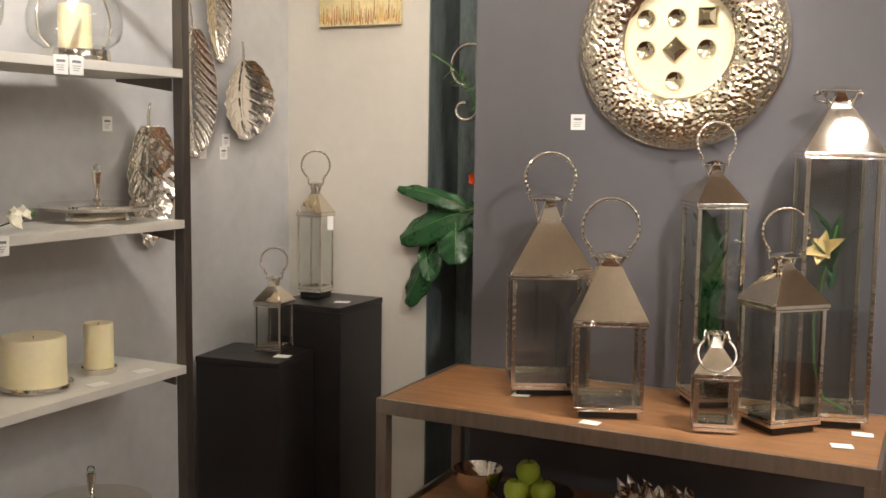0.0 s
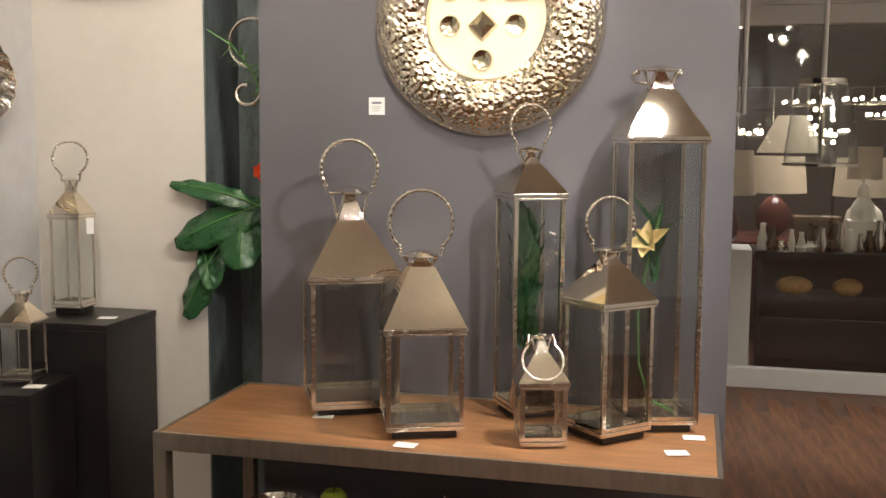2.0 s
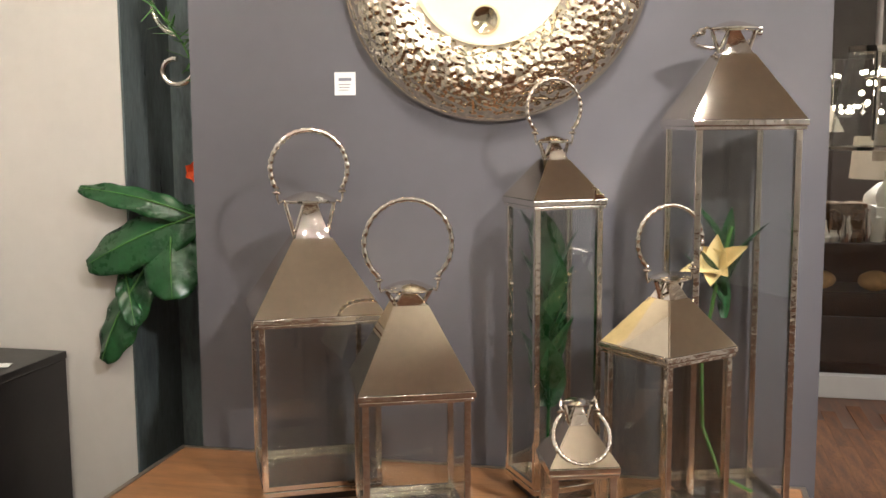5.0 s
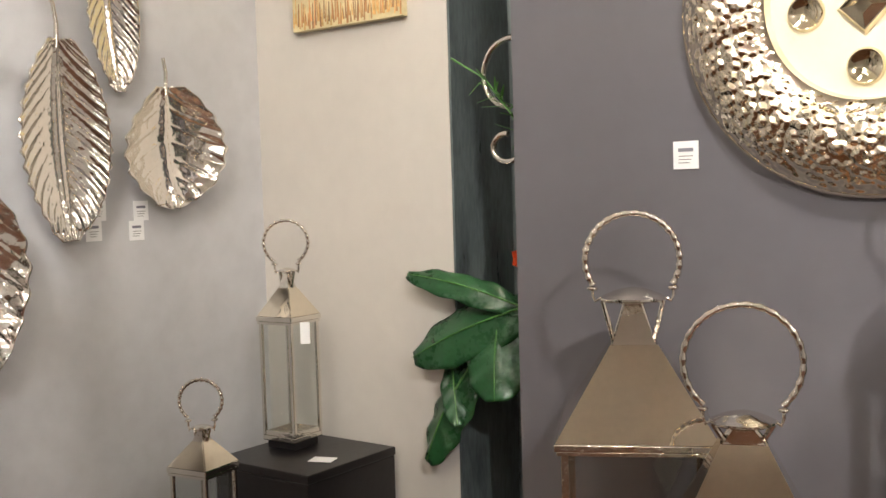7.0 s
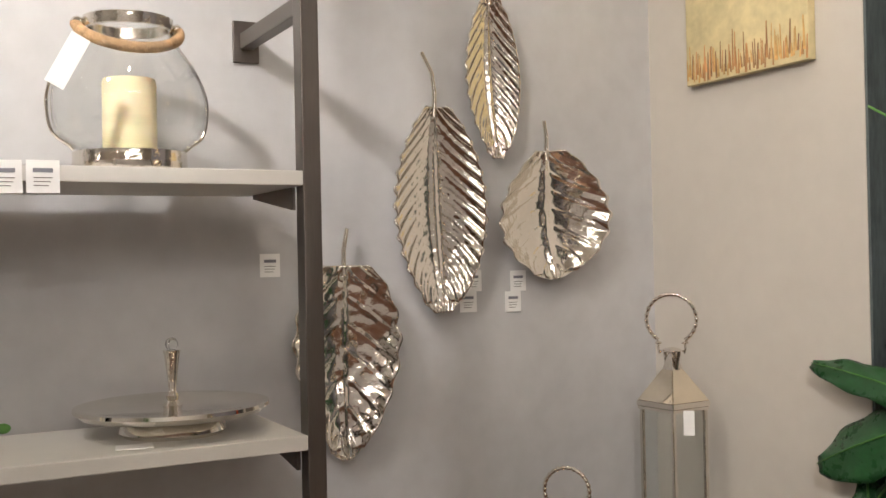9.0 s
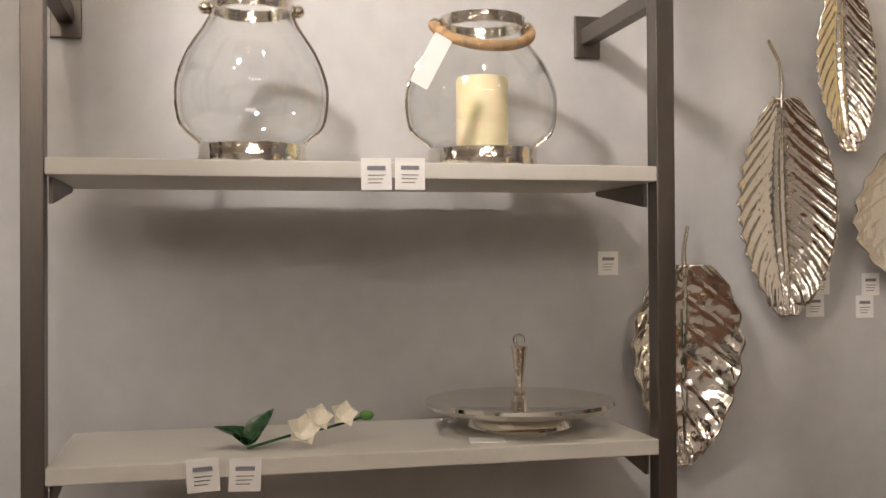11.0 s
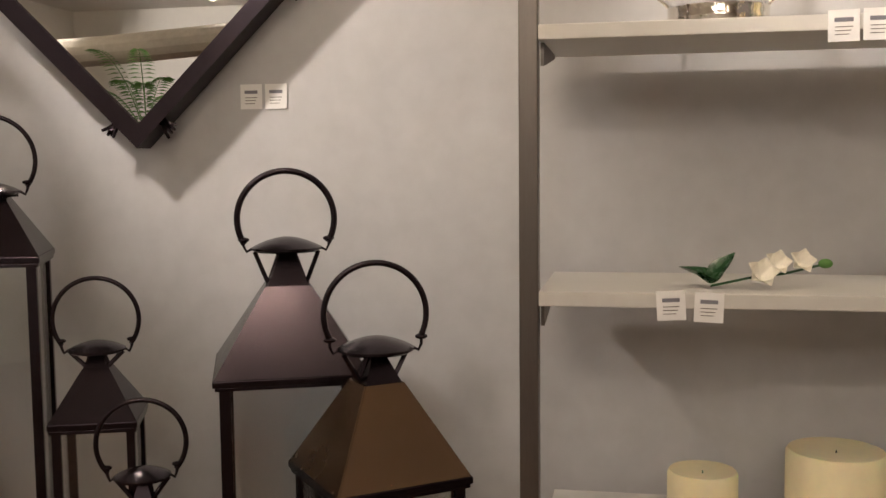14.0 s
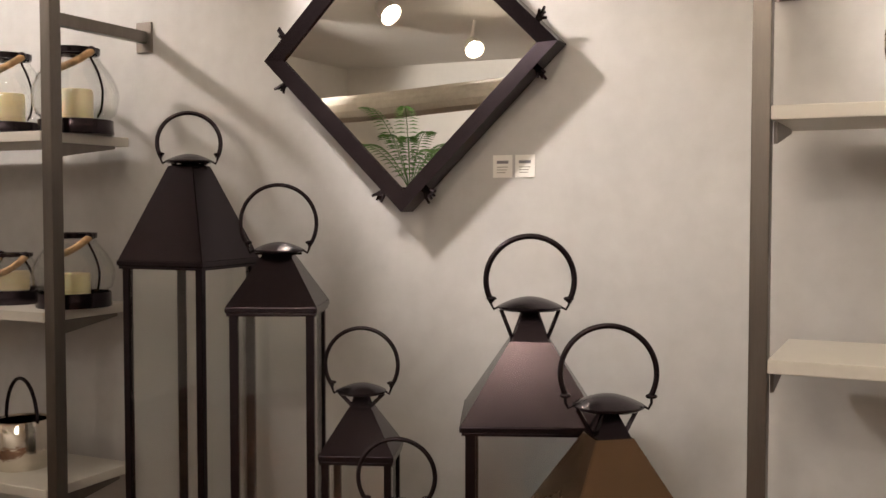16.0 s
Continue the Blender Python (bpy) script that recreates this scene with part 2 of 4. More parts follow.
# ---- spot lamps on the ceiling, with added fill lamps ----
def spot(x, y, target, power, size=44.0, r=0.055):
    eye = Vector((x, y, CEIL - 0.22))
    m = look(eye, target)
    t = thing("spot_lamp", "white ceiling spotlight with a glowing bulb", "spotlight", m, "ceiling spotlights")
    part("shade", lathe([(0.03, 0.13), (0.055, 0.10), (0.075, 0.0), (0.071, 0.0), (0.05, 0.095), (0.02, 0.115)], 28), WHITE, t, smooth=True)
    part("bulb", ball(0.042, (0, 0, 0.032), bm=None, u=16, v=10), BULB, t, smooth=True)
    inv = m.inverted()
    part("stem", tube([inv @ Vector((x, y, CEIL)), (0, 0, 0.11)], 0.012), WHITE, t)
    lamp = bpy.data.lights.new("spot", "SPOT")
    lamp.energy, lamp.color, lamp.spot_size, lamp.spot_blend, lamp.shadow_soft_size = power, (1.0, 0.92, 0.83), radians(size), 0.7, r
    ob = new("spot_light", lamp)
    ob.parent = t
    ob.matrix_basis = pose(0, 0, -0.06)


SPOTS = [(1.04, -2.04, (0.0, -1.30, 1.95), 88), (0.72, -0.42, (0.74, 0.24, 2.35), 6), (0.72, -3.30, (0.0, -2.65, 1.95), 125), (0.85, -1.35, (0.05, -0.45, 1.95), 14), (1.3, -2.3, (0.30, 0.0, 2.0), 36),
         (1.64, -0.97, (1.55, -0.1, 1.95), 44), (2.47, -0.79, (1.80, -0.4, 0.85), 150), (3.05, -2.2, (1.5, -0.1, 1.75), 170), (2.9, -2.0, (0.1, -1.55, 1.25), 24),
         (0.9, -4.6, (0.05, -3.75, 1.9), 80), (3.9, 1.4, (2.9, 3.0, 0.2), 95),
         (5.0, -4.72, (2.6, -2.6, 0.3), 60), (3.5, -4.62, (2.6, -1.6, 0.3), 60),
         # added spots that brighten the far walls for the metal and mirror reflections
         (3.6, -5.9, (6.9, -5.4, 2.4), 260), (3.9, -3.0, (6.9, -3.6, 2.4), 200), (4.0, -0.8, (6.9, -1.2, 2.2), 36), (2.6, -4.9, (3.0, -6.9, 2.3), 80), (1.0, -5.6, (1.5, -6.9, 2.2), 60), (4.6, 0.8, (6.9, 1.0, 2.0), 25),
         (3.2, -2.2, (6.9, -2.4, 1.4), 40), (3.0, -0.9, (6.9, -0.6, 1.2), 18), (2.9, -3.6, (6.9, -4.4, 1.2), 40)]
for x, y, target, power in SPOTS:
    spot(x, y, target, power)
# unseen area lights added below the ceiling as soft fill
for x, y, e in ((3.2, 6.2, 80), (4.6, -1.5, 48), (3.0, 4.9, 46)):
    al = bpy.data.lights.new("fill_area", "AREA")
    al.energy, al.size, al.color = e, 1.2, (1.0, 0.92, 0.82)
    ob = new("fill_area_light", al)
    ob.matrix_basis = pose(x, y, CEIL - 0.02)


# ---- price cards ----
def card(m, w=0.05, h=0.05, bars=True, name="price_card", label="small white price card with grey print"):
    t = thing(name, label, "price card", m, "price cards")
    part("card", box((-w / 2, -h / 2, 0.0), (w / 2, h / 2, 0.0012)), PAPER, t)
    if bars:
        part("print_bar", box((-w * 0.3, h * 0.12, 0.0012), (w * 0.3, h * 0.25, 0.0018)), INK, t)
        for k in range(3):
            part("print_line", box((-w * 0.28, -h * (0.05 + 0.12 * k), 0.0012), (w * (0.28 - 0.06 * k), -h * (0.025 + 0.12 * k), 0.0018)), STEEL, t)
    return t


def on_west(y, z, x=0.0, roll=0):
    return pose(x, y, z) @ Matrix(((0, 0, 1, 0), (1, 0, 0, 0), (0, 1, 0, 0), (0, 0, 0, 1))) @ pose(0, 0, 0, 0, 0, roll)


def on_north(x, z, y=0.0):
    return pose(x, y, z, 90, 0, 0)


# ---- lanterns ----
def arc_points(r, a0, a1, n=28):
    return [(r * math.cos(a), 0, r * math.sin(a)) for a in (math.radians(a0 + (a1 - a0) * i / n) for i in range(n + 1))]


def lantern(x, y, z, w, eave, roof_h, cap_z, ring_r, yaw, metal, roof_metal, label, tilt=0, ring_turn=0, post=0.012, group="lanterns", plinth=True, ring_label="", cap_r=None, lift=0.022):
    """A square glass lantern standing at z; eave and cap_z are heights of the roof's edge and of the cap's top."""
    t = thing("lantern", label, "lantern", pose(x, y, z, 0, 0, yaw), group)
    b = w * 0.92
    H = eave - z
    ph = 0.02 if plinth else 0.004
    if plinth:
        part("plinth", box((-b * 0.42, -b * 0.42, 0), (b * 0.42, b * 0.42, ph), 0.002), BLACKWOOD, t, "dark wooden plinth")
    bm = box((-b / 2, -b / 2, ph), (b / 2, b / 2, ph + 0.012), 0.002)
    part("base_tray", bm, metal, t)
    for sx, sy in ((-1, -1), (1, -1), (1, 1), (-1, 1)):
        cx, cy = sx * (b / 2 - post / 2), sy * (b / 2 - post / 2)
        part("post", box((cx - post / 2, cy - post / 2, ph + 0.012), (cx + post / 2, cy + post / 2, H - 0.012), 0.0015), metal, t)
    for k in range(4):
        r = pose(0, 0, 0, 0, 0, 90 * k)
        part("pane", box((-b / 2 + post, -b / 2 + 0.004, ph + 0.012), (b / 2 - post, -b / 2 + 0.006, H - 0.012)), PANE, t, at=r)
        part("lower_rail", box((-b / 2 + post, -b / 2 + 0.0015, ph + 0.0125), (b / 2 - post, -b / 2 + 0.009, ph + 0.022)), metal, t, at=r)
    bm = box((-w / 2, -w / 2, H - 0.012), (w / 2, w / 2, H), 0.002)
    bm_box(bm, (-w * 0.485, -w * 0.485, H - 0.019), (w * 0.485, w * 0.485, H - 0.0125), 0.001)
    part("eave", bm, metal, t)
    top = w * 0.30
    bm = frustum(w * 0.985, top, H + 0.0004, H + roof_h)
    bmesh.ops.bevel(bm, geom=[e for e in bm.edges if abs(e.verts[0].co.z - e.verts[1].co.z) > 0.01], offset=0.002, segments=2, affect="EDGES")
    part("roof", bm, roof_metal, t, smooth=True)
    zc = cap_z - z
    cr = cap_r or w * 0.215
    neck_top = zc - cr * 0.42
    part("neck", frustum(top * 0.9, top * 0.30, H + roof_h, neck_top), metal, t)
    for s in (-1, 1):
        part("strut", tube([(s * top * 0.42, -0.002, H + roof_h), (s * cr * 0.9, 0, neck_top)], 0.0042, 8), metal, t)
        part("strut", tube([(s * top * 0.42, 0.003, H + roof_h), (s * cr * 0.2, 0.001, neck_top)], 0.0042, 8), metal, t)
    part("cap", lathe([(0.0, neck_top), (cr * 0.9, neck_top), (cr, neck_top + cr * 0.06), (cr, neck_top + cr * 0.12), (cr * 0.80, neck_top + cr * 0.22), (cr * 0.58, neck_top + cr * 0.31), (cr * 0.34, neck_top + cr * 0.38), (cr * 0.14, neck_top + cr * 0.415), (0.0, zc)], 36), metal, t, smooth=True)
    hz = neck_top + cr * 0.10
    drop = math.sqrt(max(ring_r ** 2 - (cr * 1.18) ** 2, 1e-6)) if ring_r > cr * 1.18 else 0.0
    a = math.degrees(math.asin(min(1, drop / ring_r)))
    ring = part("handle", tube([(px, py, pz + drop + lift) for px, py, pz in arc_points(ring_r, -a, 180 + a, 84 if metal is CHROME else 36)], max(0.0042, w * 0.022), 10, wave=0.13 if metal is CHROME else 0.0), metal, t, ring_label, smooth=True, at=pose(0, 0, hz, tilt, 0, ring_turn))
    for s in (-1, 1):
        bm = tube([(s * cr * 0.95, 0, 0), (s * cr * 1.12, 0, -0.006), (s * cr * 1.2, 0, 0.004), (s * cr * 1.2, 0, 0.012)], 0.0026, 8)
        part("hook", bm, metal, ring)
        part("bead", ball(max(0.006, cr * 0.13), (s * cr * 1.2, 0, 0.016), (1.3, 1.3, 0.6)), metal, ring, smooth=True)
    return t


NICK = "polished nickel glass lantern"
TT = 0.832
lantern(1.185, -0.285, TT, 0.260, 1.212, 0.145, 1.450, 0.078, 27, CHROME, ROOFNICKEL, "large " + NICK + " standing on the wood table", group="nickel lanterns")
lantern(1.437, -0.460, TT, 0.212, 1.113, 0.145, 1.300, 0.081, 22, CHROME, ROOFNICKEL, "medium " + NICK + " standing near the table edge", group="nickel lanterns")
lantern(1.676, -0.225, TT, 0.158, 1.438, 0.075, 1.560, 0.058, 32, CHROME, ROOFNICKEL, "tall narrow " + NICK + " holding green leaves", group="nickel lanterns")
lantern(2.012, -0.245, TT, 0.213, 1.590, 0.120, 1.772, 0.060, 17, CHROME, ROOFNICKEL, "very tall " + NICK + " holding a yellow lily", tilt=-105, group="nickel lanterns")
lantern(1.905, -0.385, TT, 0.176, 1.185, 0.085, 1.318, 0.064, 46, CHROME, ROOFNICKEL, "medium " + NICK + " turned cornerwise on the table", ring_turn=-18, group="nickel lanterns")
lantern(1.752, -0.492, TT, 0.125, 0.996, 0.062, 1.105, 0.050, 18, CHROME, ROOFNICKEL, "smallest " + NICK + " with its ring folded down", tilt=150, group="nickel lanterns", plinth=False)
lantern(0.217, -0.137, 1.026, 0.108, 1.340, 0.065, 1.452, 0.052, 4, CHROME, ROOFNICKEL, "slim " + NICK + " on a tall black pedestal", ring_turn=38, post=0.008, group="nickel lanterns")
lantern(0.243, -0.432, 0.876, 0.108, 1.055, 0.05, 1.140, 0.045, 8, CHROME, ROOFNICKEL, "small " + NICK + " on a low black pedestal", ring_turn=32, post=0.008, group="nickel lanterns", plinth=False)

DRK = "dark bronze glass lantern"
DT = 0.74
lantern(0.27, -3.175, DT, 0.228, 1.508, 0.21, 1.746, 0.070, 93, BRONZE, BRONZE, "tallest " + DRK + " on the side table", tilt=-10, ring_turn=36, post=0.016, group="bronze lanterns", lift=0.008, cap_r=0.052)
lantern(0.33, -2.893, DT, 0.188, 1.424, 0.105, 1.553, 0.080, 114, BRONZE, BRONZE, "tall " + DRK + " against the plaster wall", post=0.017, group="bronze lanterns", lift=0.008, cap_r=0.054)
lantern(0.34, -2.688, DT, 0.150, 1.140, 0.085, 1.272, 0.074, 110, BRONZE, BRONZE, "small black " + DRK + " between taller ones", post=0.014, group="bronze lanterns", lift=0.008, cap_r=0.050)
lantern(0.185, -2.385, DT, 0.275, 1.208, 0.150, 1.446, 0.089, 112, BRONZE, BRONZE, "wide purplish " + DRK + " near the wall", post=0.020, group="bronze lanterns", lift=0.008, cap_r=0.065)
lantern(0.405, -2.158, DT, 0.230, 1.085, 0.145, 1.303, 0.083, 128, BRONZE, COPPER, "wide copper toned " + DRK, ring_turn=-16, post=0.018, group="bronze lanterns", lift=0.016, cap_r=0.062)
lantern(0.50, -2.524, DT, 0.115, 0.985, 0.06, 1.098, 0.070, 112, BRONZE, BRONZE, "smallest " + DRK + " at the table edge", post=0.012, group="bronze lanterns", lift=0.008, cap_r=0.045)


# ---- tables and pedestals ----
def steel_table(lo, hi, top, low, label, wood):
    (x0, y0), (x1, y1) = lo, hi
    t = thing("display_table", label, "table", pose(x0, y0, 0))
    w, d = x1 - x0, y1 - y0
    part("tabletop", box((0.012, 0.012, top - 0.03), (w - 0.012, d - 0.012, top), 0.001), wood, t)
    for lo2, hi2 in (((0, 0), (w, 0.0115)), ((0, d - 0.0115), (w, d)), ((0, 0.0118), (0.0115, d - 0.0118)), ((w - 0.0115, 0.0118), (w, d - 0.0118))):
        part("top_rail", box((*lo2, top - 0.045), (*hi2, top + 0.002), 0.0015), TABLESTEEL, t)
    for px in (0.0, w - 0.036):
        for py in (0.0, d - 0.036):
            part("leg", box((px, py, 0), (px + 0.036, py + 0.036, top - 0.046), 0.002), TABLESTEEL, t)
    part("lower_shelf", box((0.037, 0.012, low - 0.025), (w - 0.037, d - 0.012, low), 0.001), wood, t)
    part("shelf_rail", box((0.037, 0.0, low - 0.035), (w - 0.037, 0.0115, low + 0.002), 0.001), TABLESTEEL, t)
    for px in (0.0, w - 0.012):
        part("shelf_rail", box((px, 0.037, low - 0.035), (px + 0.0115, d - 0.037, low + 0.002), 0.001), TABLESTEEL, t)
    return t


steel_table((0.785, -0.665), (2.19, -0.104), 0.83, 0.46, "wood topped display table with a brushed steel frame", TABLEWOOD)
steel_table((0.03, -3.46), (0.72, -1.96), 0.738, 0.40, "wood topped side table carrying the bronze lanterns", TABLEWOOD)


def pedestal(x, y, w, d, h, label, yaw=0):
    t = thing("pedestal", label, "pedestal", pose(x, y, 0, 0, 0, yaw), "black pedestals")
    part("body", box((-w / 2, -d / 2, 0), (w / 2, d / 2, h - 0.02), 0.003), BLACKWOOD, t)
    part("top", box((-w / 2 - 0.002, -d / 2 - 0.002, h - 0.0198), (w / 2 + 0.002, d / 2 + 0.002, h), 0.003), BLACKWOOD, t)


pedestal(0.285, -0.165, 0.295, 0.29, 1.025, "tall matt black pedestal in the corner")
pedestal(0.197, -0.475, 0.31, 0.26, 0.875, "low matt black pedestal before the tall one", 8)


# ---- shelf units ----
def shelf_unit(y0, y1, tops, label):
    t = thing("shelf_unit", label, "shelf", pose(0, y0, 0), "steel shelf units")
    L = y1 - y0
    for py in (0.0, L - 0.031):
        part("post", box((0.308, py, 0), (0.343, py + 0.031, 2.45), 0.002), STEEL, t)
        arm = part("arm", box((0.008, py + 0.003, 2.055), (0.308, py + 0.028, 2.085), 0.002), STEEL, t)
        part("wall_plate", box((0.0005, py - 0.010, 2.03), (0.0075, py + 0.041, 2.11), 0.002), STEEL, arm)
    for z in tops:
        part("shelf_board", box((0.05, 0.032, z - 0.024), (0.346, L - 0.032, z), 0.002), SHELFMAT, t)
        for py in (0.032, L - 0.038):
            bm = bmesh.new()
            pts = [(0.308, z - 0.0245), (0.308, z - 0.062), (0.10, z - 0.032), (0.10, z - 0.0245)]
            a = [bm.verts.new((u, py, v)) for u, v in pts]
            b = [bm.verts.new((u, py + 0.006, v)) for u, v in pts]
            bm.faces.new(a)
            bm.faces.new(list(reversed(b)))
            for i in range(4):
                bm.faces.new((a[i], b[i], b[(i + 1) % 4], a[(i + 1) % 4]))
            part("bracket", bm, STEEL, t)
    return t


SH = (1.796, 1.371, 0.948, 0.53)
shelf_unit(-1.933, -0.970, SH, "steel framed shelf unit with white boards, half full")
shelf_unit(-4.50, -3.520, (1.805, 1.375, 0.948, 0.53), "steel framed shelf unit with glass jars and lanterns")


def rope_points(r, sag, n=26):
    return [(r * math.cos(a), -r * 0.85 * math.sin(a), -sag * math.sin(a)) for a in (math.pi * i / n for i in range(n + 1))]


def hurricane(x, y, z, r, h, metal, rope, label, yaw=0, wax=True, base_r=0.73):
    t = thing("hurricane_jar", label, "glass lantern", pose(x, y, z, 0, 0, yaw), "hurricane jars")
    b = r * base_r
    part("base", lathe([(0, 0), (b, 0), (b * 1.02, 0.004), (b, 0.014), (b * 1.01, 0.017), (b, 0.02), (b * 1.0, 0.036), (b * 0.96, 0.037), (b * 0.96, 0.012), (0, 0.012)], 48), metal, t, smooth=True)
    prof = [(b * 0.93, 0.014), (b * 0.93, 0.04), (r * 0.93, h * 0.26), (r, h * 0.42), (r * 0.97, h * 0.55), (r * 0.82, h * 0.71), (r * 0.62, h * 0.84), (r * 0.52, h * 0.93), (r * 0.50, h)]
    fine = []
    for k in range(len(prof) - 1):
        p0, p1, p2, p3 = prof[max(k - 1, 0)], prof[k], prof[k + 1], prof[min(k + 2, len(prof) - 1)]
        for s in (0, 0.25, 0.5, 0.75):
            fine.append(tuple(0.5 * (2 * b1 + (c1 - a1) * s + (2 * a1 - 5 * b1 + 4 * c1 - d1) * s * s + (3 * b1 - a1 - 3 * c1 + d1) * s ** 3) for a1, b1, c1, d1 in zip(p0, p1, p2, p3)))
    prof = fine + [prof[-1]]
    inner = [(q - 0.003, zz) for q, zz in reversed(prof)]
    part("glass_body", lathe(prof + inner, 48, True), JARGLASS, t, smooth=True)
    part("collar", lathe([(r * 0.51, h * 0.93), (r * 0.57, h * 0.93), (r * 0.58, h * 1.0), (r * 0.51, h * 1.0)], 40, True), metal, t, smooth=True)
    for s in (-1, 1):
        part("side_strap", tube([(s * (q + 0.004), 0, zz) for q, zz in prof[4:]], 0.0028, 8), metal, t)
        part("knob", ball(0.011, (s * r * 0.64, 0, h * 0.955)), metal, t, smooth=True)
    if rope:
        part("rope_handle", tube([(px, py, pz + h * 0.95) for px, py, pz in rope_points(r * 0.66, 0.045)], 0.009, 12), ROPE, t, "twisted jute rope handle", smooth=True)
    return t


def candle(x, y, z, r, h, label):
    t = thing("candle", label, "candle", pose(x, y, z), "pillar candles")
    part("wax", lathe([(0, 0), (r, 0), (r, h - 0.006), (r * 0.95, h), (r * 0.6, h - 0.004), (0, h - 0.006)], 40), WAX, t, smooth=True)
    part("wick", tube([(0, 0, h - 0.006), (0.002, 0, h - 0.001)], 0.0012, 6), BLACKWOOD, t)


hurricane(0.185, -1.615, SH[0], 0.114, 0.265, CHROME, False, "round clear glass hurricane jar with a nickel base", 90)
hurricane(0.185, -1.240, SH[0], 0.124, 0.255, CHROME, True, "round glass hurricane jar with candle and rope handle", 90)
candle(0.185, -1.240, SH[0] + 0.012, 0.043, 0.145, "ivory pillar candle inside a glass jar")
card(pose(0.305, -1.352, 1.955) @ on_west(0, 0, 0, -28), 0.03, 0.085, False, "hang_tag", "blank white paper tag hanging from a jar")

# cake stand with a glass knob
def cake_stand(x, y, z, r, label):
    t = thing("cake_stand", label, "cake stand", pose(x, y, z), "nickel cake stands")
    part("plate", lathe([(0, 0.026), (r * 0.5, 0.026), (r * 0.93, 0.034), (r, 0.043), (r * 0.995, 0.049), (r * 0.95, 0.050), (r * 0.86, 0.047), (0, 0.046)], 64), SMOOTHNICKEL, t, smooth=True)
    part("foot", lathe([(0, 0), (r * 0.52, 0), (r * 0.55, 0.006), (r * 0.53, 0.014), (r * 0.46, 0.027), (0, 0.027)], 48), SMOOTHNICKEL, t, smooth=True)
    part("stem", lathe([(0.0, 0.046), (0.018, 0.046), (0.009, 0.054), (0.011, 0.062), (0.006, 0.07), (0.008, 0.09), (0.013, 0.13), (0.015, 0.137), (0.0, 0.138)], 24), CHROME, t, smooth=True)
    part("finial", ball(0.011, (0, 0, 0.147), u=8, v=6), GLASS, t, "faceted clear glass finial")


cake_stand(0.19, -1.180, SH[1], 0.158, "polished nickel cake stand with a tall finial")
cake_stand(0.19, -1.225, SH[3], 0.165, "polished nickel cake stand on the lower shelf")
candle(0.19, -1.412, SH[2] + 0.012, 0.082, 0.128, "wide ivory pillar candle on a nickel plate")
candle(0.20, -1.195, SH[2] + 0.012, 0.040, 0.13, "slim ivory pillar candle on a nickel plate")
candle(0.20, -1.632, SH[2] + 0.012, 0.060, 0.085, "short ivory pillar candle on a nickel plate")
for y, r in ((-1.412, 0.092), (-1.195, 0.049), (-1.632, 0.070)):
    tagged(part("candle_plate", lathe([(0, 0.001), (r * 0.9, 0.001), (r, 0.010), (r * 0.985, 0.019), (r * 0.93, 0.0118), (0, 0.0118)], 48), CHROME, at=pose(0.20, y, SH[2]), smooth=True), "polished nickel candle plate with a rolled rim", "candle plate", "candle plates")


# flowers
def petal_mesh(L, W, cup=0.3, fold=0.0, n=6, droop=0.0):
    bm = bmesh.new()
    rows = []
    for i in range(n + 1):
        v = i / n
        half = W / 2 * math.sin(math.pi * min(1, 0.08 + 0.92 * v) ** 0.8) + 0.0008
        rows.append([bm.verts.new((u * half, v * L, cup * half * u * u + fold * W * abs(u) + 0.15 * cup * L * v * v - droop * L * v * v)) for u in (-1, -0.5, 0, 0.5, 1)])
    for a, b in zip(rows, rows[1:]):
        for i in range(4):
            bm.faces.new((a[i], a[i + 1], b[i + 1], b[i]))
    ret = bmesh.ops.extrude_face_region(bm, geom=bm.faces[:])
    for g in ret["geom"]:
        if isinstance(g, bmesh.types.BMVert):
            g.co.z += 0.0008
    return bm


spray = thing("orchid_spray", "white artificial orchid spray with dark green leaves", "flower", pose(0.262, -1.568, SH[1] + 0.002))
part("stem", tube([(0.03, -0.06, 0.004), (0.0, 0.0, 0.014), (-0.02, 0.06, 0.02), (-0.03, 0.12, 0.034)], 0.0022, 8), LEAF, spray)
for yaw, L, pitch, o in ((150, 0.07, 12, (0.02, -0.05, 0.01)), (35, 0.062, 42, (0.02, -0.055, 0.01)), (95, 0.055, 15, (0.03, -0.06, 0.008))):
    part("leaf", petal_mesh(L, 0.044, 0.5), LEAF, spray, smooth=True, at=pose(*o) @ pose(0, 0, 0, pitch, 0, yaw))
for cx, cy, cz, s in ((0.02, 0.018, 0.02, 1.0), (-0.005, 0.045, 0.035, 0.85), (-0.02, 0.085, 0.036, 0.85)):
    for k in range(5):
        part("petal", petal_mesh(0.031 * s, 0.028 * s, 0.7), PETAL, spray, smooth=True, at=pose(cx, cy, cz, 0, 58, 12) @ pose(0, 0, 0, 0, 0, 72 * k) @ pose(0, 0, 0, 25, 0, 0))
part("bud", ball(0.009, (-0.03, 0.125, 0.036), (0.8, 1.3, 0.9)), FERN, spray, smooth=True)


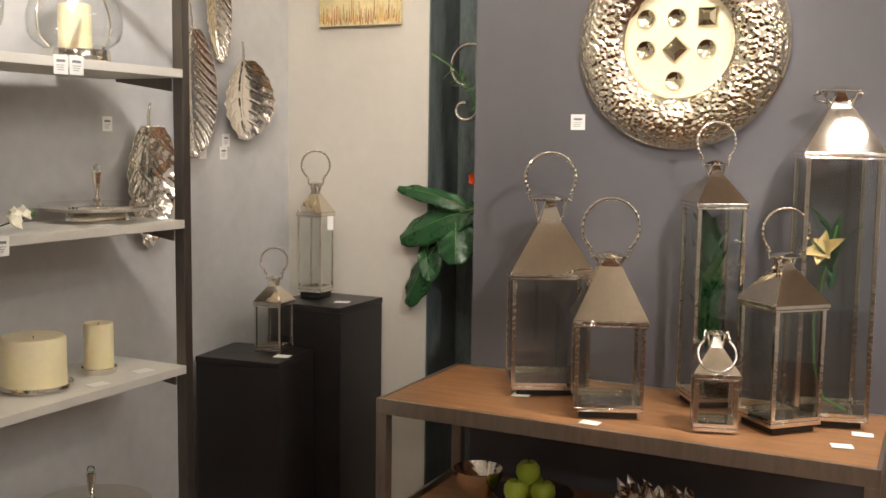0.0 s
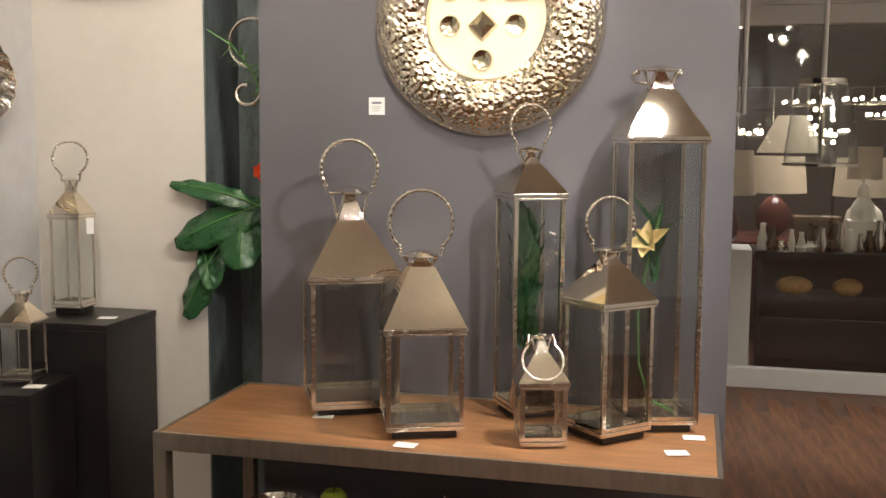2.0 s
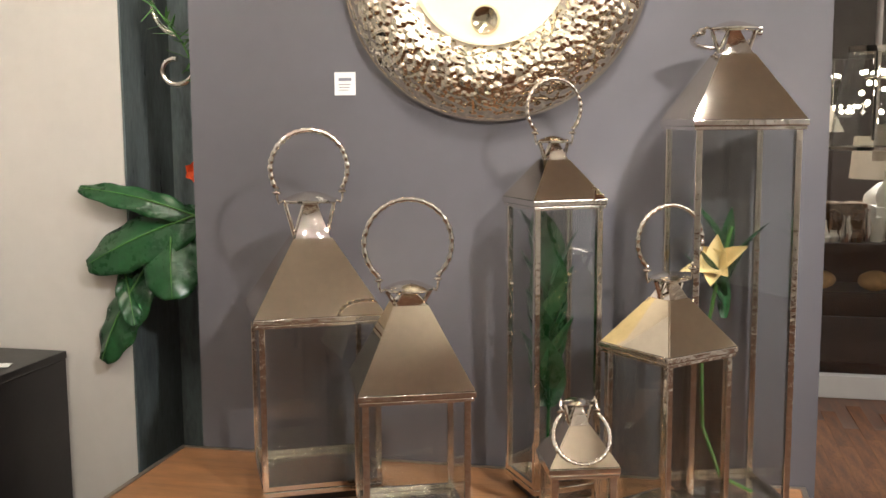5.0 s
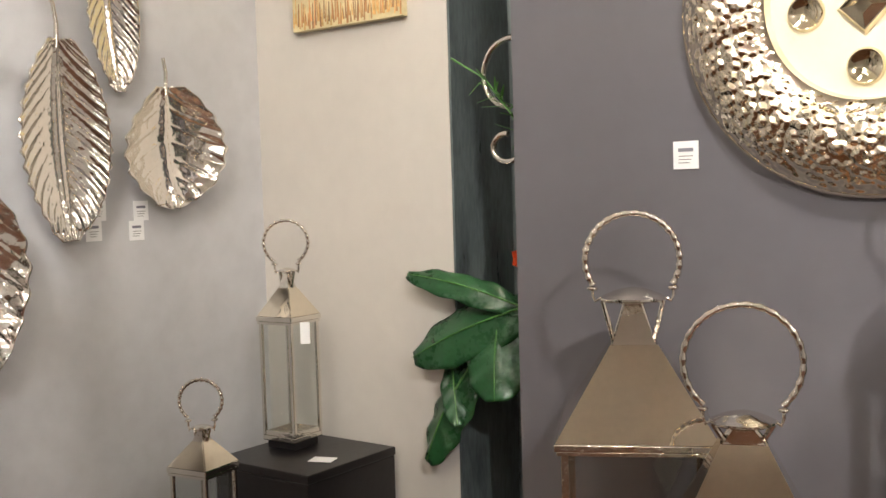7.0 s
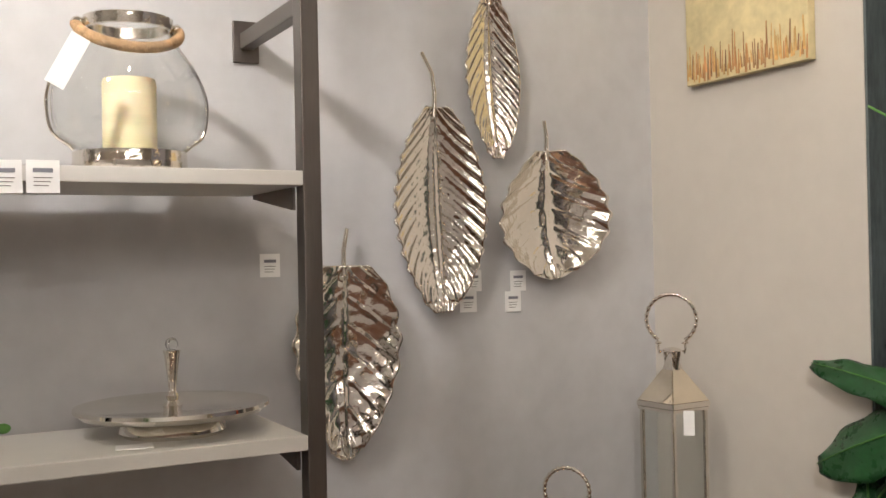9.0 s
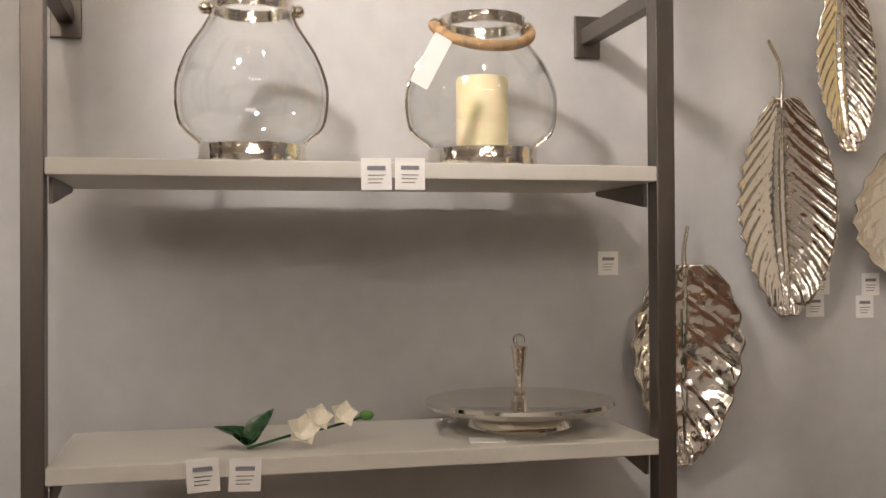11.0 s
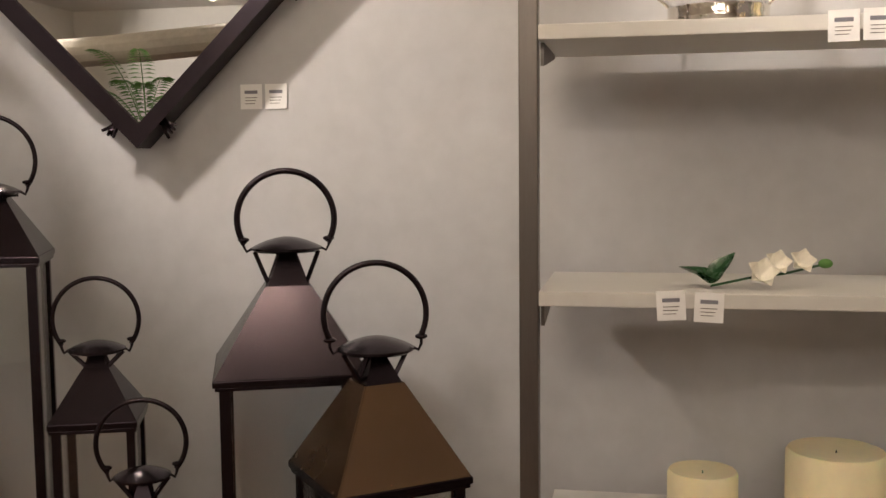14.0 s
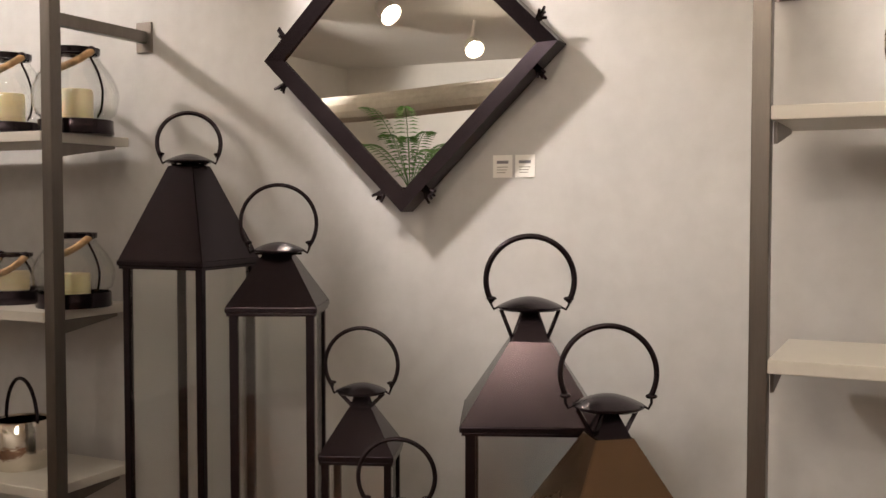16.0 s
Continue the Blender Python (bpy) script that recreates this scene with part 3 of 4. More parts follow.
# ---- nickel leaf dishes on the plaster wall ----
def leaf_dish(y, z, L, W, style, label, roll=0.0, stem=((0, 0), (0.0, 0.05)), veins=9):
    t = thing("leaf_dish", label, "wall decor", on_west(y, z, 0.012, roll), "nickel leaf dishes")
    bm = bmesh.new()
    nu, nv = 44, 120
    rows = []
    for j in range(nv + 1):
        v = j / nv
        if style == "long":
            half = W / 2 * (math.sin(math.pi * (0.03 + 0.95 * v)) ** 0.62)
        elif style == "round":
            half = W / 2 * (math.sin(math.pi * (0.04 + 0.955 * v ** 1.15)) ** 0.6)
        else:
            half = W / 2 * (math.sin(math.pi * (0.05 + 0.94 * v ** 1.0)) ** 0.55) * (1.12 - 0.42 * v)
        row = []
        for i in range(nu + 1):
            u = 2 * i / nu - 1
            phase = veins * (v - 0.24 * abs(u) ** 1.15) * 2 * math.pi
            edge = 1 + 0.035 * math.sin(phase + 1.2) * abs(u) ** 2
            x = u * half * edge
            vein = math.exp(-(math.sin(phase / 2) * 4.5) ** 2) * min(1, abs(u) * 6) * (1 - abs(u) ** 5)
            lobe = abs(math.sin(phase / 2)) * min(1, abs(u) * 2.5)
            rel = 0.0034 * vein + 0.0042 * lobe if style == "long" else 0.0030 * vein
            mid = 0.005 * math.exp(-(u * 14) ** 2)
            cup = 0.034 * (u * u) * (W / 0.2) * math.sin(math.pi * min(1, v + 0.05)) ** 0.4 + 0.02 * (2 * v - 1) ** 2
            p = Vector((x, v * L, W))
            ripple = 0.0007 * noise.noise(p * 95)
            if style == "round":
                ripple += 0.0016 * noise.noise(p * 34)
            elif style == "heart":
                ripple += 0.0042 * noise.noise(p * 19) + 0.0028 * noise.noise(p * 46)
            rel += ripple
            row.append(bm.verts.new((x, -v * L, cup + rel + mid)))
        rows.append(row)
    for a, b in zip(rows, rows[1:]):
        for i in range(nu):
            bm.faces.new((a[i], b[i], b[i + 1], a[i + 1]))
    body = part("dish", bm, DISHNICKEL, t, smooth=True)
    sol = body.modifiers.new("thick", "SOLIDIFY")
    sol.thickness = 0.003
    part("stem", tube([(px, py, 0.024) for px, py in stem], 0.0055, 10, taper=0.8), CHROME, t, smooth=True)


leaf_dish(-0.600, 1.962, 0.425, 0.215, "long", "long ribbed polished nickel leaf dish on the wall", 2, ((0, -0.02), (0.004, 0.03), (0.0, 0.07), (-0.022, 0.112)), 13)
leaf_dish(-0.325, 1.880, 0.282, 0.290, "round", "round polished nickel leaf dish on the wall", 4, ((0, -0.02), (0.006, 0.03), (0.002, 0.065)), 7)
leaf_dish(-0.806, 1.640, 0.382, 0.240, "heart", "broad crumpled nickel leaf dish beside the shelf post", 0, ((0, -0.02), (0.0, 0.03), (0.008, 0.072)), 7)
leaf_dish(-0.462, 2.205, 0.345, 0.132, "long", "slender ribbed nickel leaf dish high on the wall", 3, ((0, -0.02), (0.0, 0.04), (0.01, 0.08)), 11)

for y, z in ((-0.945, 1.643), (-0.494, 1.600), (-0.507, 1.556), (-0.381, 1.597), (-0.395, 1.552)):
    card(on_west(y, z, 0.001), 0.040, 0.045)
for y in (-2.519, -2.466):
    card(on_west(y, 1.716, 0.001), 0.046, 0.050)
for y, z, k in ((-1.692, 1.352, 3), (-1.634, 1.350, -2), (-1.444, 1.778, 1), (-1.394, 1.779, 0)):
    card(on_west(y, z, 0.3475, k), 0.045, 0.047)
card(on_north(1.205, 1.672, -0.1015), 0.048, 0.05)
for x, y, z, yaw in ((1.154, -0.415, TT, 10), (1.44, -0.61, TT, -4), (2.125, -0.36, TT, 6), (2.085, -0.50, TT, 14), (0.372, -0.20, 1.026, 20), (0.318, -0.49, 0.876, 15),
                     (0.29, -1.263, SH[1], 80), (0.30, -1.30, SH[2], 80), (0.29, -1.12, SH[2], 80)):
    card(pose(x, y, z + 0.0005, 0, 0, yaw), 0.055, 0.04, False, "shelf_card", "small white card lying flat")

card(pose(0.300, -0.168, 1.305, 0, 0, -42) @ on_west(0, 0), 0.022, 0.050, False, "hang_tag", "blank white paper tag hanging on a lantern")

# ---- lozenge mirror with twig studs ----
MZ, MY, HALF, HV = 1.976, -2.742, 0.372, 0.362
mir = thing("wall_mirror", "diamond shaped wall mirror in a dark bronze frame with twigs", "mirror", on_west(MY, MZ, 0.05))
outer = [(-HALF, 0), (0, -HV), (HALF, 0), (0, HV)]
inner = [(a * 0.865, b * 0.865) for a, b in outer]
for i in range(4):
    j = (i + 1) % 4
    bm = bmesh.new()
    lo = [bm.verts.new((*p, -0.045)) for p in (outer[i], outer[j], inner[j], inner[i])]
    hi = [bm.verts.new((*p, q)) for p, q in zip((outer[i], outer[j], inner[j], inner[i]), (0.014, 0.014, 0.006, 0.006))]
    bm.faces.new(lo)
    bm.faces.new(hi)
    for k in range(4):
        bm.faces.new((lo[k], lo[(k + 1) % 4], hi[(k + 1) % 4], hi[k]))
    part("frame_side", bm, BRONZE, mir)
bm = bmesh.new()
bm.faces.new([bm.verts.new((a * 1.0, b * 1.0, 0.0)) for a, b in inner])
r = bmesh.ops.extrude_face_region(bm, geom=bm.faces[:])
for g in r["geom"]:
    if isinstance(g, bmesh.types.BMVert):
        g.co.z -= 0.004
part("mirror_glass", bm, MIRROR, mir)
rng = random.Random(4)
for i in range(4):
    a, b = Vector(outer[i]), Vector(outer[(i + 1) % 4])
    out = Vector(((a + b) / 2)).normalized()
    for f in (0.14, 0.86):
        p = a.lerp(b, f)
        bm = bmesh.new()
        for k in range(4):
            d = (out + Vector((rng.uniform(-0.7, 0.7), rng.uniform(-0.7, 0.7)))).normalized() * rng.uniform(0.02, 0.034)
            tube([(p.x - out.x * 0.006, p.y - out.y * 0.006, -0.01), (p.x + d.x * 0.6, p.y + d.y * 0.6, 0.0), (p.x + d.x, p.y + d.y, rng.uniform(-0.01, 0.012))], 0.005, 7, bm, 0.6)
        part("twig", bm, BRONZE, mir)

# ---- hammered round mirror on the partition ----
disc = thing("hammered_mirror", "large round hammered nickel wall disc with studded centre", "wall decor", pose(1.531, -0.101, 1.914, 90, 0, 0))
bm = bmesh.new()
NA, NR = 560, 66
R0, R1 = 0.170, 0.322
rows = []
for j in range(NR + 1):
    q = j / NR
    row = []
    for i in range(NA):
        a = 2 * math.pi * i / NA
        r = R0 + (R1 - R0) * q
        h = 0.012 + 0.062 * math.sin(math.pi * (0.16 + 0.84 * q)) ** 0.75 if q < 1 else 0.012
        p = Vector((r * math.cos(a), r * math.sin(a), h * 0.6)) * 70
        d = noise.voronoi(p)[0][0] / 0.72
        amp = min(1, q * 9, (1 - q) * 14 + 0.15)
        h += 0.0068 * amp * (1 - min(1.0, d * d) - 0.5)
        row.append(bm.verts.new((r * math.cos(a), r * math.sin(a), max(h, 0.002))))
    rows.append(row)
for a, b in zip(rows, rows[1:]):
    for i in range(NA):
        bm.faces.new((a[i], b[i], b[(i + 1) % NA], a[(i + 1) % NA]))
part("hammered_rim", bm, HAMMERED, disc, smooth=True)
part("inner_bead", lathe([(0.164, 0.012), (0.170, 0.034), (0.176, 0.036), (0.178, 0.02), (0.176, 0.01)], 72, True), HAMMERED, disc, smooth=True)
part("outer_lip", lathe([(0.316, 0.002), (0.325, 0.002), (0.326, 0.010), (0.321, 0.016), (0.316, 0.012)], 80, True), HAMMERED, disc, smooth=True)
# cream plate and studs model the pattern reflected in the mirror's centre
part("centre_plate", lathe([(0, 0.012), (0.170, 0.012), (0.170, 0.016), (0, 0.016)], 64), STUDBASE, disc, "bright cream centre plate")
def stud_round():
    return lathe([(0.0, 0.0168), (0.010, 0.0172), (0.019, 0.0195), (0.024, 0.0235), (0.027, 0.024), (0.030, 0.020), (0.031, 0.0162)], 32)


def stud_square(turn):
    bm = frustum(0.064, 0.054, 0.0162, 0.026)
    bm2 = frustum(0.050, 0.020, 0.0262, 0.036, bm)
    bmesh.ops.rotate(bm2, verts=bm2.verts, matrix=Matrix.Rotation(radians(turn), 3, "Z"))
    return bm2


ROWS = {1: "oos", 0: "odo", -1: "do ", 2: " d "}
for iy, row in ROWS.items():
    for ix, kind in zip((-1, 0, 1), row):
        if kind == " ":
            continue
        px, py = -0.012 + ix * 0.094, -0.02 + iy * 0.095
        if math.hypot(px, py) > 0.155:
            continue
        part("stud", stud_round() if kind == "o" else stud_square(45 if kind == "d" else 0), STUDMETAL, disc, at=pose(px, py, 0), smooth=kind == "o")

# ---- canvas on the cream wall ----
pic = thing("canvas_painting", "ochre abstract canvas with rust vertical strokes", "painting", on_north(0.3265, 2.21, -0.003))
part("canvas", box((-0.172, -0.19, 0), (0.172, 0.19, 0.02), 0.002), CANVAS, pic)
CANVAS3 = mat("canvas_umber", (0.30, 0.17, 0.08), 0.6, vary=0.5, scale=14)
CANVAS4 = mat("canvas_amber", (0.58, 0.36, 0.13), 0.6, vary=0.4, scale=14)
rng = random.Random(9)
for k in range(64):
    px = -0.168 + 0.336 * k / 63
    low, hgt = rng.uniform(0, 0.02), rng.choice((0.03, 0.045, 0.055, 0.06, 0.075)) * rng.uniform(0.7, 1.2)
    a, c = rng.uniform(0.0012, 0.0035), rng.uniform(0.0012, 0.0035)
    lean = rng.uniform(-0.003, 0.003)
    bm = box((px - a, -0.188 + low, 0.0202), (min(0.171, px + c), -0.188 + low + hgt, 0.0208 + 0.0001 * (k % 5)))
    for v in bm.verts:
        if v.co.y > -0.188 + low + hgt * 0.5:
            v.co.x = px + (v.co.x - px) * 0.35 + lean
    part("paint_stroke", bm, (CANVAS2, CANVAS4, CANVAS3, CANVAS4, CANVAS2)[rng.randrange(5)], pic)

# ---- plant beside the partition ----
plant = thing("potted_plant", "broad leaved green artificial plant with an orange flower", "plant", pose(0.80, 0.07, 0))
part("pot", lathe([(0, 0), (0.07, 0), (0.09, 0.26), (0.082, 0.26), (0.07, 0.22), (0, 0.22)], 32), BLACKWOOD, plant, smooth=True)
part("trunk", tube([(0, 0, 0.22), (0.01, 0.01, 0.8), (0.0, 0.0, 1.30), (0.0, 0.0, 1.50)], 0.010, 10, taper=0.6), LEAF, plant)


def big_leaf(base, tip, W, droop, facing):
    """A broad leaf from base to tip, its upper side towards facing."""
    base, tip = Vector(base), Vector(tip)
    ahead = tip - base
    L = ahead.length
    ahead.normalize()
    up = Vector(facing)
    up = (up - ahead * up.dot(ahead)).normalized()
    side = ahead.cross(up)
    m = Matrix((side, ahead, up)).transposed().to_4x4()
    m.translation = base - Vector((0.80, 0.07, 0))
    bm = bmesh.new()
    nv, nu = 22, 10
    rows = []
    for j in range(nv + 1):
        v = j / nv
        half = W / 2 * (math.sin(math.pi * (0.05 + 0.93 * v ** 0.9)) ** 0.45)
        rows.append([bm.verts.new((u * half * (1 + 0.04 * math.sin(15 * v + 3 * u)), v * L, 0.05 * L * math.sin(math.pi * v) - 0.32 * abs(u) * half + 0.005 * math.sin(24 * v - 5 * abs(u)) * abs(u) - droop * v * v * L)) for u in (2 * i / nu - 1 for i in range(nu + 1))])
    for a, b in zip(rows, rows[1:]):
        for i in range(nu):
            bm.faces.new((a[i], a[i + 1], b[i + 1], b[i]))
    ob = part("leaf", bm, LEAF, plant, smooth=True, at=m)
    sol = ob.modifiers.new("thick", "SOLIDIFY")
    sol.thickness = 0.0015
    part("midrib", tube([(0, v * L, 0.003 + 0.05 * L * math.sin(math.pi * v) - droop * v * v * L) for v in (k / 12 for k in range(13))], 0.0028, 6, taper=0.3), FERN, ob, "pale green midrib")


big_leaf((0.80, -0.01, 1.365), (0.520, -0.07, 1.452), 0.070, 0.10, (0.2, -0.9, 0.7))
big_leaf((0.80, -0.01, 1.370), (0.525, -0.07, 1.255), 0.135, 0.06, (-0.12, -1.0, 0.40))
big_leaf((0.735, -0.02, 1.335), (0.765, -0.09, 1.180), 0.150, 0.04, (0.2, -1.0, 0.3))
big_leaf((0.660, -0.01, 1.240), (0.548, -0.06, 1.015), 0.125, 0.05, (-0.35, -1.0, 0.15))
big_leaf((0.600, -0.01, 1.225), (0.655, -0.07, 1.110), 0.060, 0.05, (0.6, -0.8, 0.1))
part("leaf_stalk", tube([(0.0, 0.0, 1.20), (-0.08, -0.06, 1.27), (-0.15, -0.08, 1.24)], 0.004, 8), LEAF, plant)
for k in range(6):
    part("petal", petal_mesh(0.034, 0.036, 0.9), ORANGE, plant, "orange petal", True, at=pose(0.012, -0.09, 1.475) @ pose(0, 0, 0, 90, 0, 0) @ pose(0, 0, 0, 0, 0, 60 * k) @ pose(0, 0, 0, 28, 0, 0))
vine = [(0.02, -0.05, 1.66), (-0.03, -0.07, 1.78), (-0.09, -0.08, 1.86), (-0.17, -0.09, 1.91)]
part("fern_stem", tube(vine, 0.0025, 6), FERN, plant)
rng = random.Random(2)
for k in range(34):
    s = k / 33 * 2.0
    i = min(1, int(s)) if k < 33 else 1
    p = Vector(vine[i]).lerp(Vector(vine[i + 1]), s - i)
    part("leaflet", petal_mesh(rng.uniform(0.03, 0.06), 0.006, 0.3, n=3), FERN, plant, at=pose(*p) @ pose(0, 0, 0, rng.uniform(-50, 50), 0, rng.uniform(60, 300)))

# scrolled metal ornament behind the partition
scroll = thing("scroll_ornament", "nickel scrolled metal wall ornament behind the partition", "wall decor", pose(0.772, 0.02, 1.84))
pts = [(0.075 * math.cos(a) - 0.01, 0, 0.075 * math.sin(a) + 0.03) for a in (math.radians(70 + 190 * k / 24) for k in range(25))]
part("large_scroll", tube(pts, 0.007, 10), CHROME, scroll, smooth=True)
pts = [(0.048 * (1 - 0.45 * k / 30) * math.cos(a) - 0.03, 0, 0.04 * (1 - 0.35 * k / 30) * math.sin(a) - 0.125) for k, a in ((k, math.radians(20 - 300 * k / 30)) for k in range(31))]
part("small_scroll", tube(pts, 0.007, 10), CHROME, scroll, smooth=True)
part("rod", tube([(0.06, 0, -0.2), (0.06, 0, 0.35)], 0.006), CHROME, scroll)
part("foot", tube([(0.06, 0, -1.84), (0.06, 0, -0.2)], 0.006), CHROME, scroll)

# ---- things inside the lanterns ----
lily = thing("lily_stem", "yellow artificial lily with a long green stem", "flower", pose(2.01, -0.225, TT + 0.033))
part("stem", tube([(0.06, -0.05, 0.01), (0.0, -0.03, 0.03), (-0.035, 0.0, 0.12), (-0.04, 0.0, 0.25), (-0.02, 0, 0.38), (0.01, 0.0, 0.52)], 0.004, 8), FERN, lily)
for k, L in enumerate((0.058, 0.074, 0.062, 0.050, 0.078, 0.066)):
    part("petal", petal_mesh(L, 0.040, 0.7, droop=0.35 if k % 2 else 0.1), YELLOW, lily, smooth=True, at=pose(-0.012, -0.03, 0.44, 40, -38, 10) @ pose(0, 0, 0, 0, 0, 60 * k + 9 * (k % 3)) @ pose(0, 0, 0, 44 if k % 2 else 28, 0, 0))
for k in range(7):
    part("leaf", petal_mesh(0.13, 0.026, 0.4, droop=0.2), LEAF, lily, smooth=True, at=pose(0.0, 0.0, 0.34 + 0.022 * k) @ pose(0, 0, 0, 0, 0, 70 * k) @ pose(0, 0, 0, 58, 0, 0))
greens = thing("greenery_bunch", "bunch of broad green artificial leaves", "plant", pose(1.665, -0.215, TT + 0.033))
part("stem", tube([(0, 0, 0), (0.005, 0, 0.25), (0, 0, 0.5)], 0.004, 8), LEAF, greens)
for k in range(16):
    part("leaf", petal_mesh(0.15, 0.075, 0.3, droop=0.1), LEAF, greens, smooth=True, at=pose(0, 0, 0.14 + 0.019 * k) @ pose(0, 0, 0, 0, 0, 83 * k) @ pose(0, 0, 0, 70, 0, 0))

# ---- lower shelf of the display table ----
bowl = thing("glass_bowl", "clear glass bowl beside green apples", "bowl", pose(0.99, -0.36, 0.46))
part("bowl_body", lathe([(0.03, 0.0), (0.05, 0.02), (0.075, 0.07), (0.085, 0.1), (0.08, 0.1), (0.07, 0.07), (0.045, 0.025), (0.0, 0.012)], 32), CHROME, bowl, smooth=True)
dish = tagged(part("fruit_dish", lathe([(0, 0.0), (0.06, 0), (0.12, 0.03), (0.13, 0.045), (0.125, 0.046), (0.06, 0.012), (0, 0.010)], 40), CHROME, at=pose(1.17, -0.34, 0.46), smooth=True), "shallow nickel fruit dish", "dish")
for ax, ay, az in ((1.13, -0.38, 0.515), (1.21, -0.35, 0.515), (1.15, -0.30, 0.517), (1.158, -0.35, 0.572)):
    ap = thing("apple", "shiny yellow green artificial apple in a dish", "apple", pose(ax, ay, az), "green apples")
    part("flesh", lathe([(0.0, -0.034), (0.014, -0.038), (0.030, -0.028), (0.039, -0.004), (0.037, 0.016), (0.024, 0.032), (0.010, 0.034), (0.0, 0.026)], 24), APPLE, ap, smooth=True)
    part("stalk", tube([(0, 0, 0.026), (0.003, 0.001, 0.044)], 0.0018, 6), BRONZE, ap)
rng = random.Random(5)
tray = tagged(part("ruffled_dish", lathe([(0, 0), (0.12, 0), (0.16, 0.03), (0.155, 0.034), (0.1, 0.01), (0, 0.008)], 48), CHROME, at=pose(1.56, -0.28, 0.46), smooth=True), "nickel tray holding nickel ornaments", "tray")
for k in range(16):
    p = thing("nickel_ornament", "small folded polished nickel ornament in a tray", "ornament", pose(1.44 + 0.016 * k, -0.30 + 0.05 * math.sin(k * 2.3), 0.475, rng.uniform(-20, 20), rng.uniform(-20, 20), rng.uniform(0, 180)), "nickel ornaments")
    part("blade", petal_mesh(0.05, 0.034, 0.9), CHROME, p, smooth=True, at=pose(0, 0, 0.055, 75, 0, 0))
    part("bulb_foot", ball(0.022, (0, 0, 0.03), (1, 0.7, 1.6)), CHROME, p, smooth=True)

# ---- second shelf unit: jars ----
for y, r, h in ((-3.595, 0.105, 0.215), (-3.83, 0.105, 0.215)):
    hurricane(0.19, y, 1.805, r, h, BRONZE, True, "glass jar lantern with dark bronze straps and rope", 80, base_r=0.86)
    candle(0.19, y, 1.818, 0.042, 0.10, "ivory candle inside a strapped glass jar")
for y, r, h in ((-3.60, 0.100, 0.185), (-3.81, 0.085, 0.13)):
    hurricane(0.20, y, 1.375, r, h, BRONZE, True, "bubbled glass jar with a rope handle", 80, base_r=0.9)
    candle(0.20, y, 1.388, 0.04, 0.07, "short ivory candle in a bubbled jar")
b = thing("ice_bucket", "polished nickel bucket with a dark arched handle", "bucket", pose(0.20, -3.79, 0.948))
part("bucket_body", lathe([(0, 0), (0.07, 0), (0.078, 0.02), (0.074, 0.12), (0.07, 0.125), (0.066, 0.12), (0.066, 0.01), (0, 0.01)], 36), CHROME, b, smooth=True)
part("handle", tube([(0.07 * math.cos(a), 0.0, 0.12 + 0.11 * math.sin(a)) for a in (math.pi * k / 20 for k in range(21))], 0.005, 8), BRONZE, b, at=pose(0, 0, 0, 0, 0, 80))

# ---- across the shop, seen in the mirror ----
beam = tagged(part("beam", tube([(4.6, y, 2.38 + 0.05 * math.sin(y * 1.3)) for y in (-7 + 0.25 * k for k in range(40))], 0.10, 12), BEAMPLASTER), "rough pale beam under the ceiling", "beam", kind="structure")
fern = thing("potted_fern", "green artificial fern on a tall bronze stand", "plant", pose(4.00, -4.75, 1.60))
part("basket", lathe([(0, 0), (0.10, 0.02), (0.16, 0.14), (0.15, 0.14), (0, 0.10)], 24), BRONZE, fern)
part("stand", tube([(0, 0, 0.03), (0, 0, -1.60)], 0.02), BRONZE, fern)
rng = random.Random(7)
for k in range(11):
    a = 2 * math.pi * k / 11 + rng.uniform(-0.2, 0.2)
    L, rise = rng.uniform(0.34, 0.55), rng.uniform(0.75, 1.15)
    spine = [(v * L, 0, 0.12 + rise * v - 0.62 * v * v) for v in (j / 23 for j in range(24))]
    bm = tube(spine, 0.004, 6, taper=0.4)
    for j, (cx, cy, cz) in enumerate(spine[3:]):
        w = 0.085 * math.sin(math.pi * (0.12 + 0.84 * j / 20)) ** 0.7
        for sd in (-1, 1):
            q = [(cx - 0.006, 0, cz - 0.004), (cx + 0.012, sd * w * 0.5, cz - 0.006), (cx + 0.030, sd * w, cz - 0.012), (cx + 0.006, sd * w * 0.5, cz + 0.004)]
            bm.faces.new([bm.verts.new(c) for c in q])
    part("frond", bm, FERN, fern, at=pose(0, 0, 0, 0, 0, math.degrees(a)))

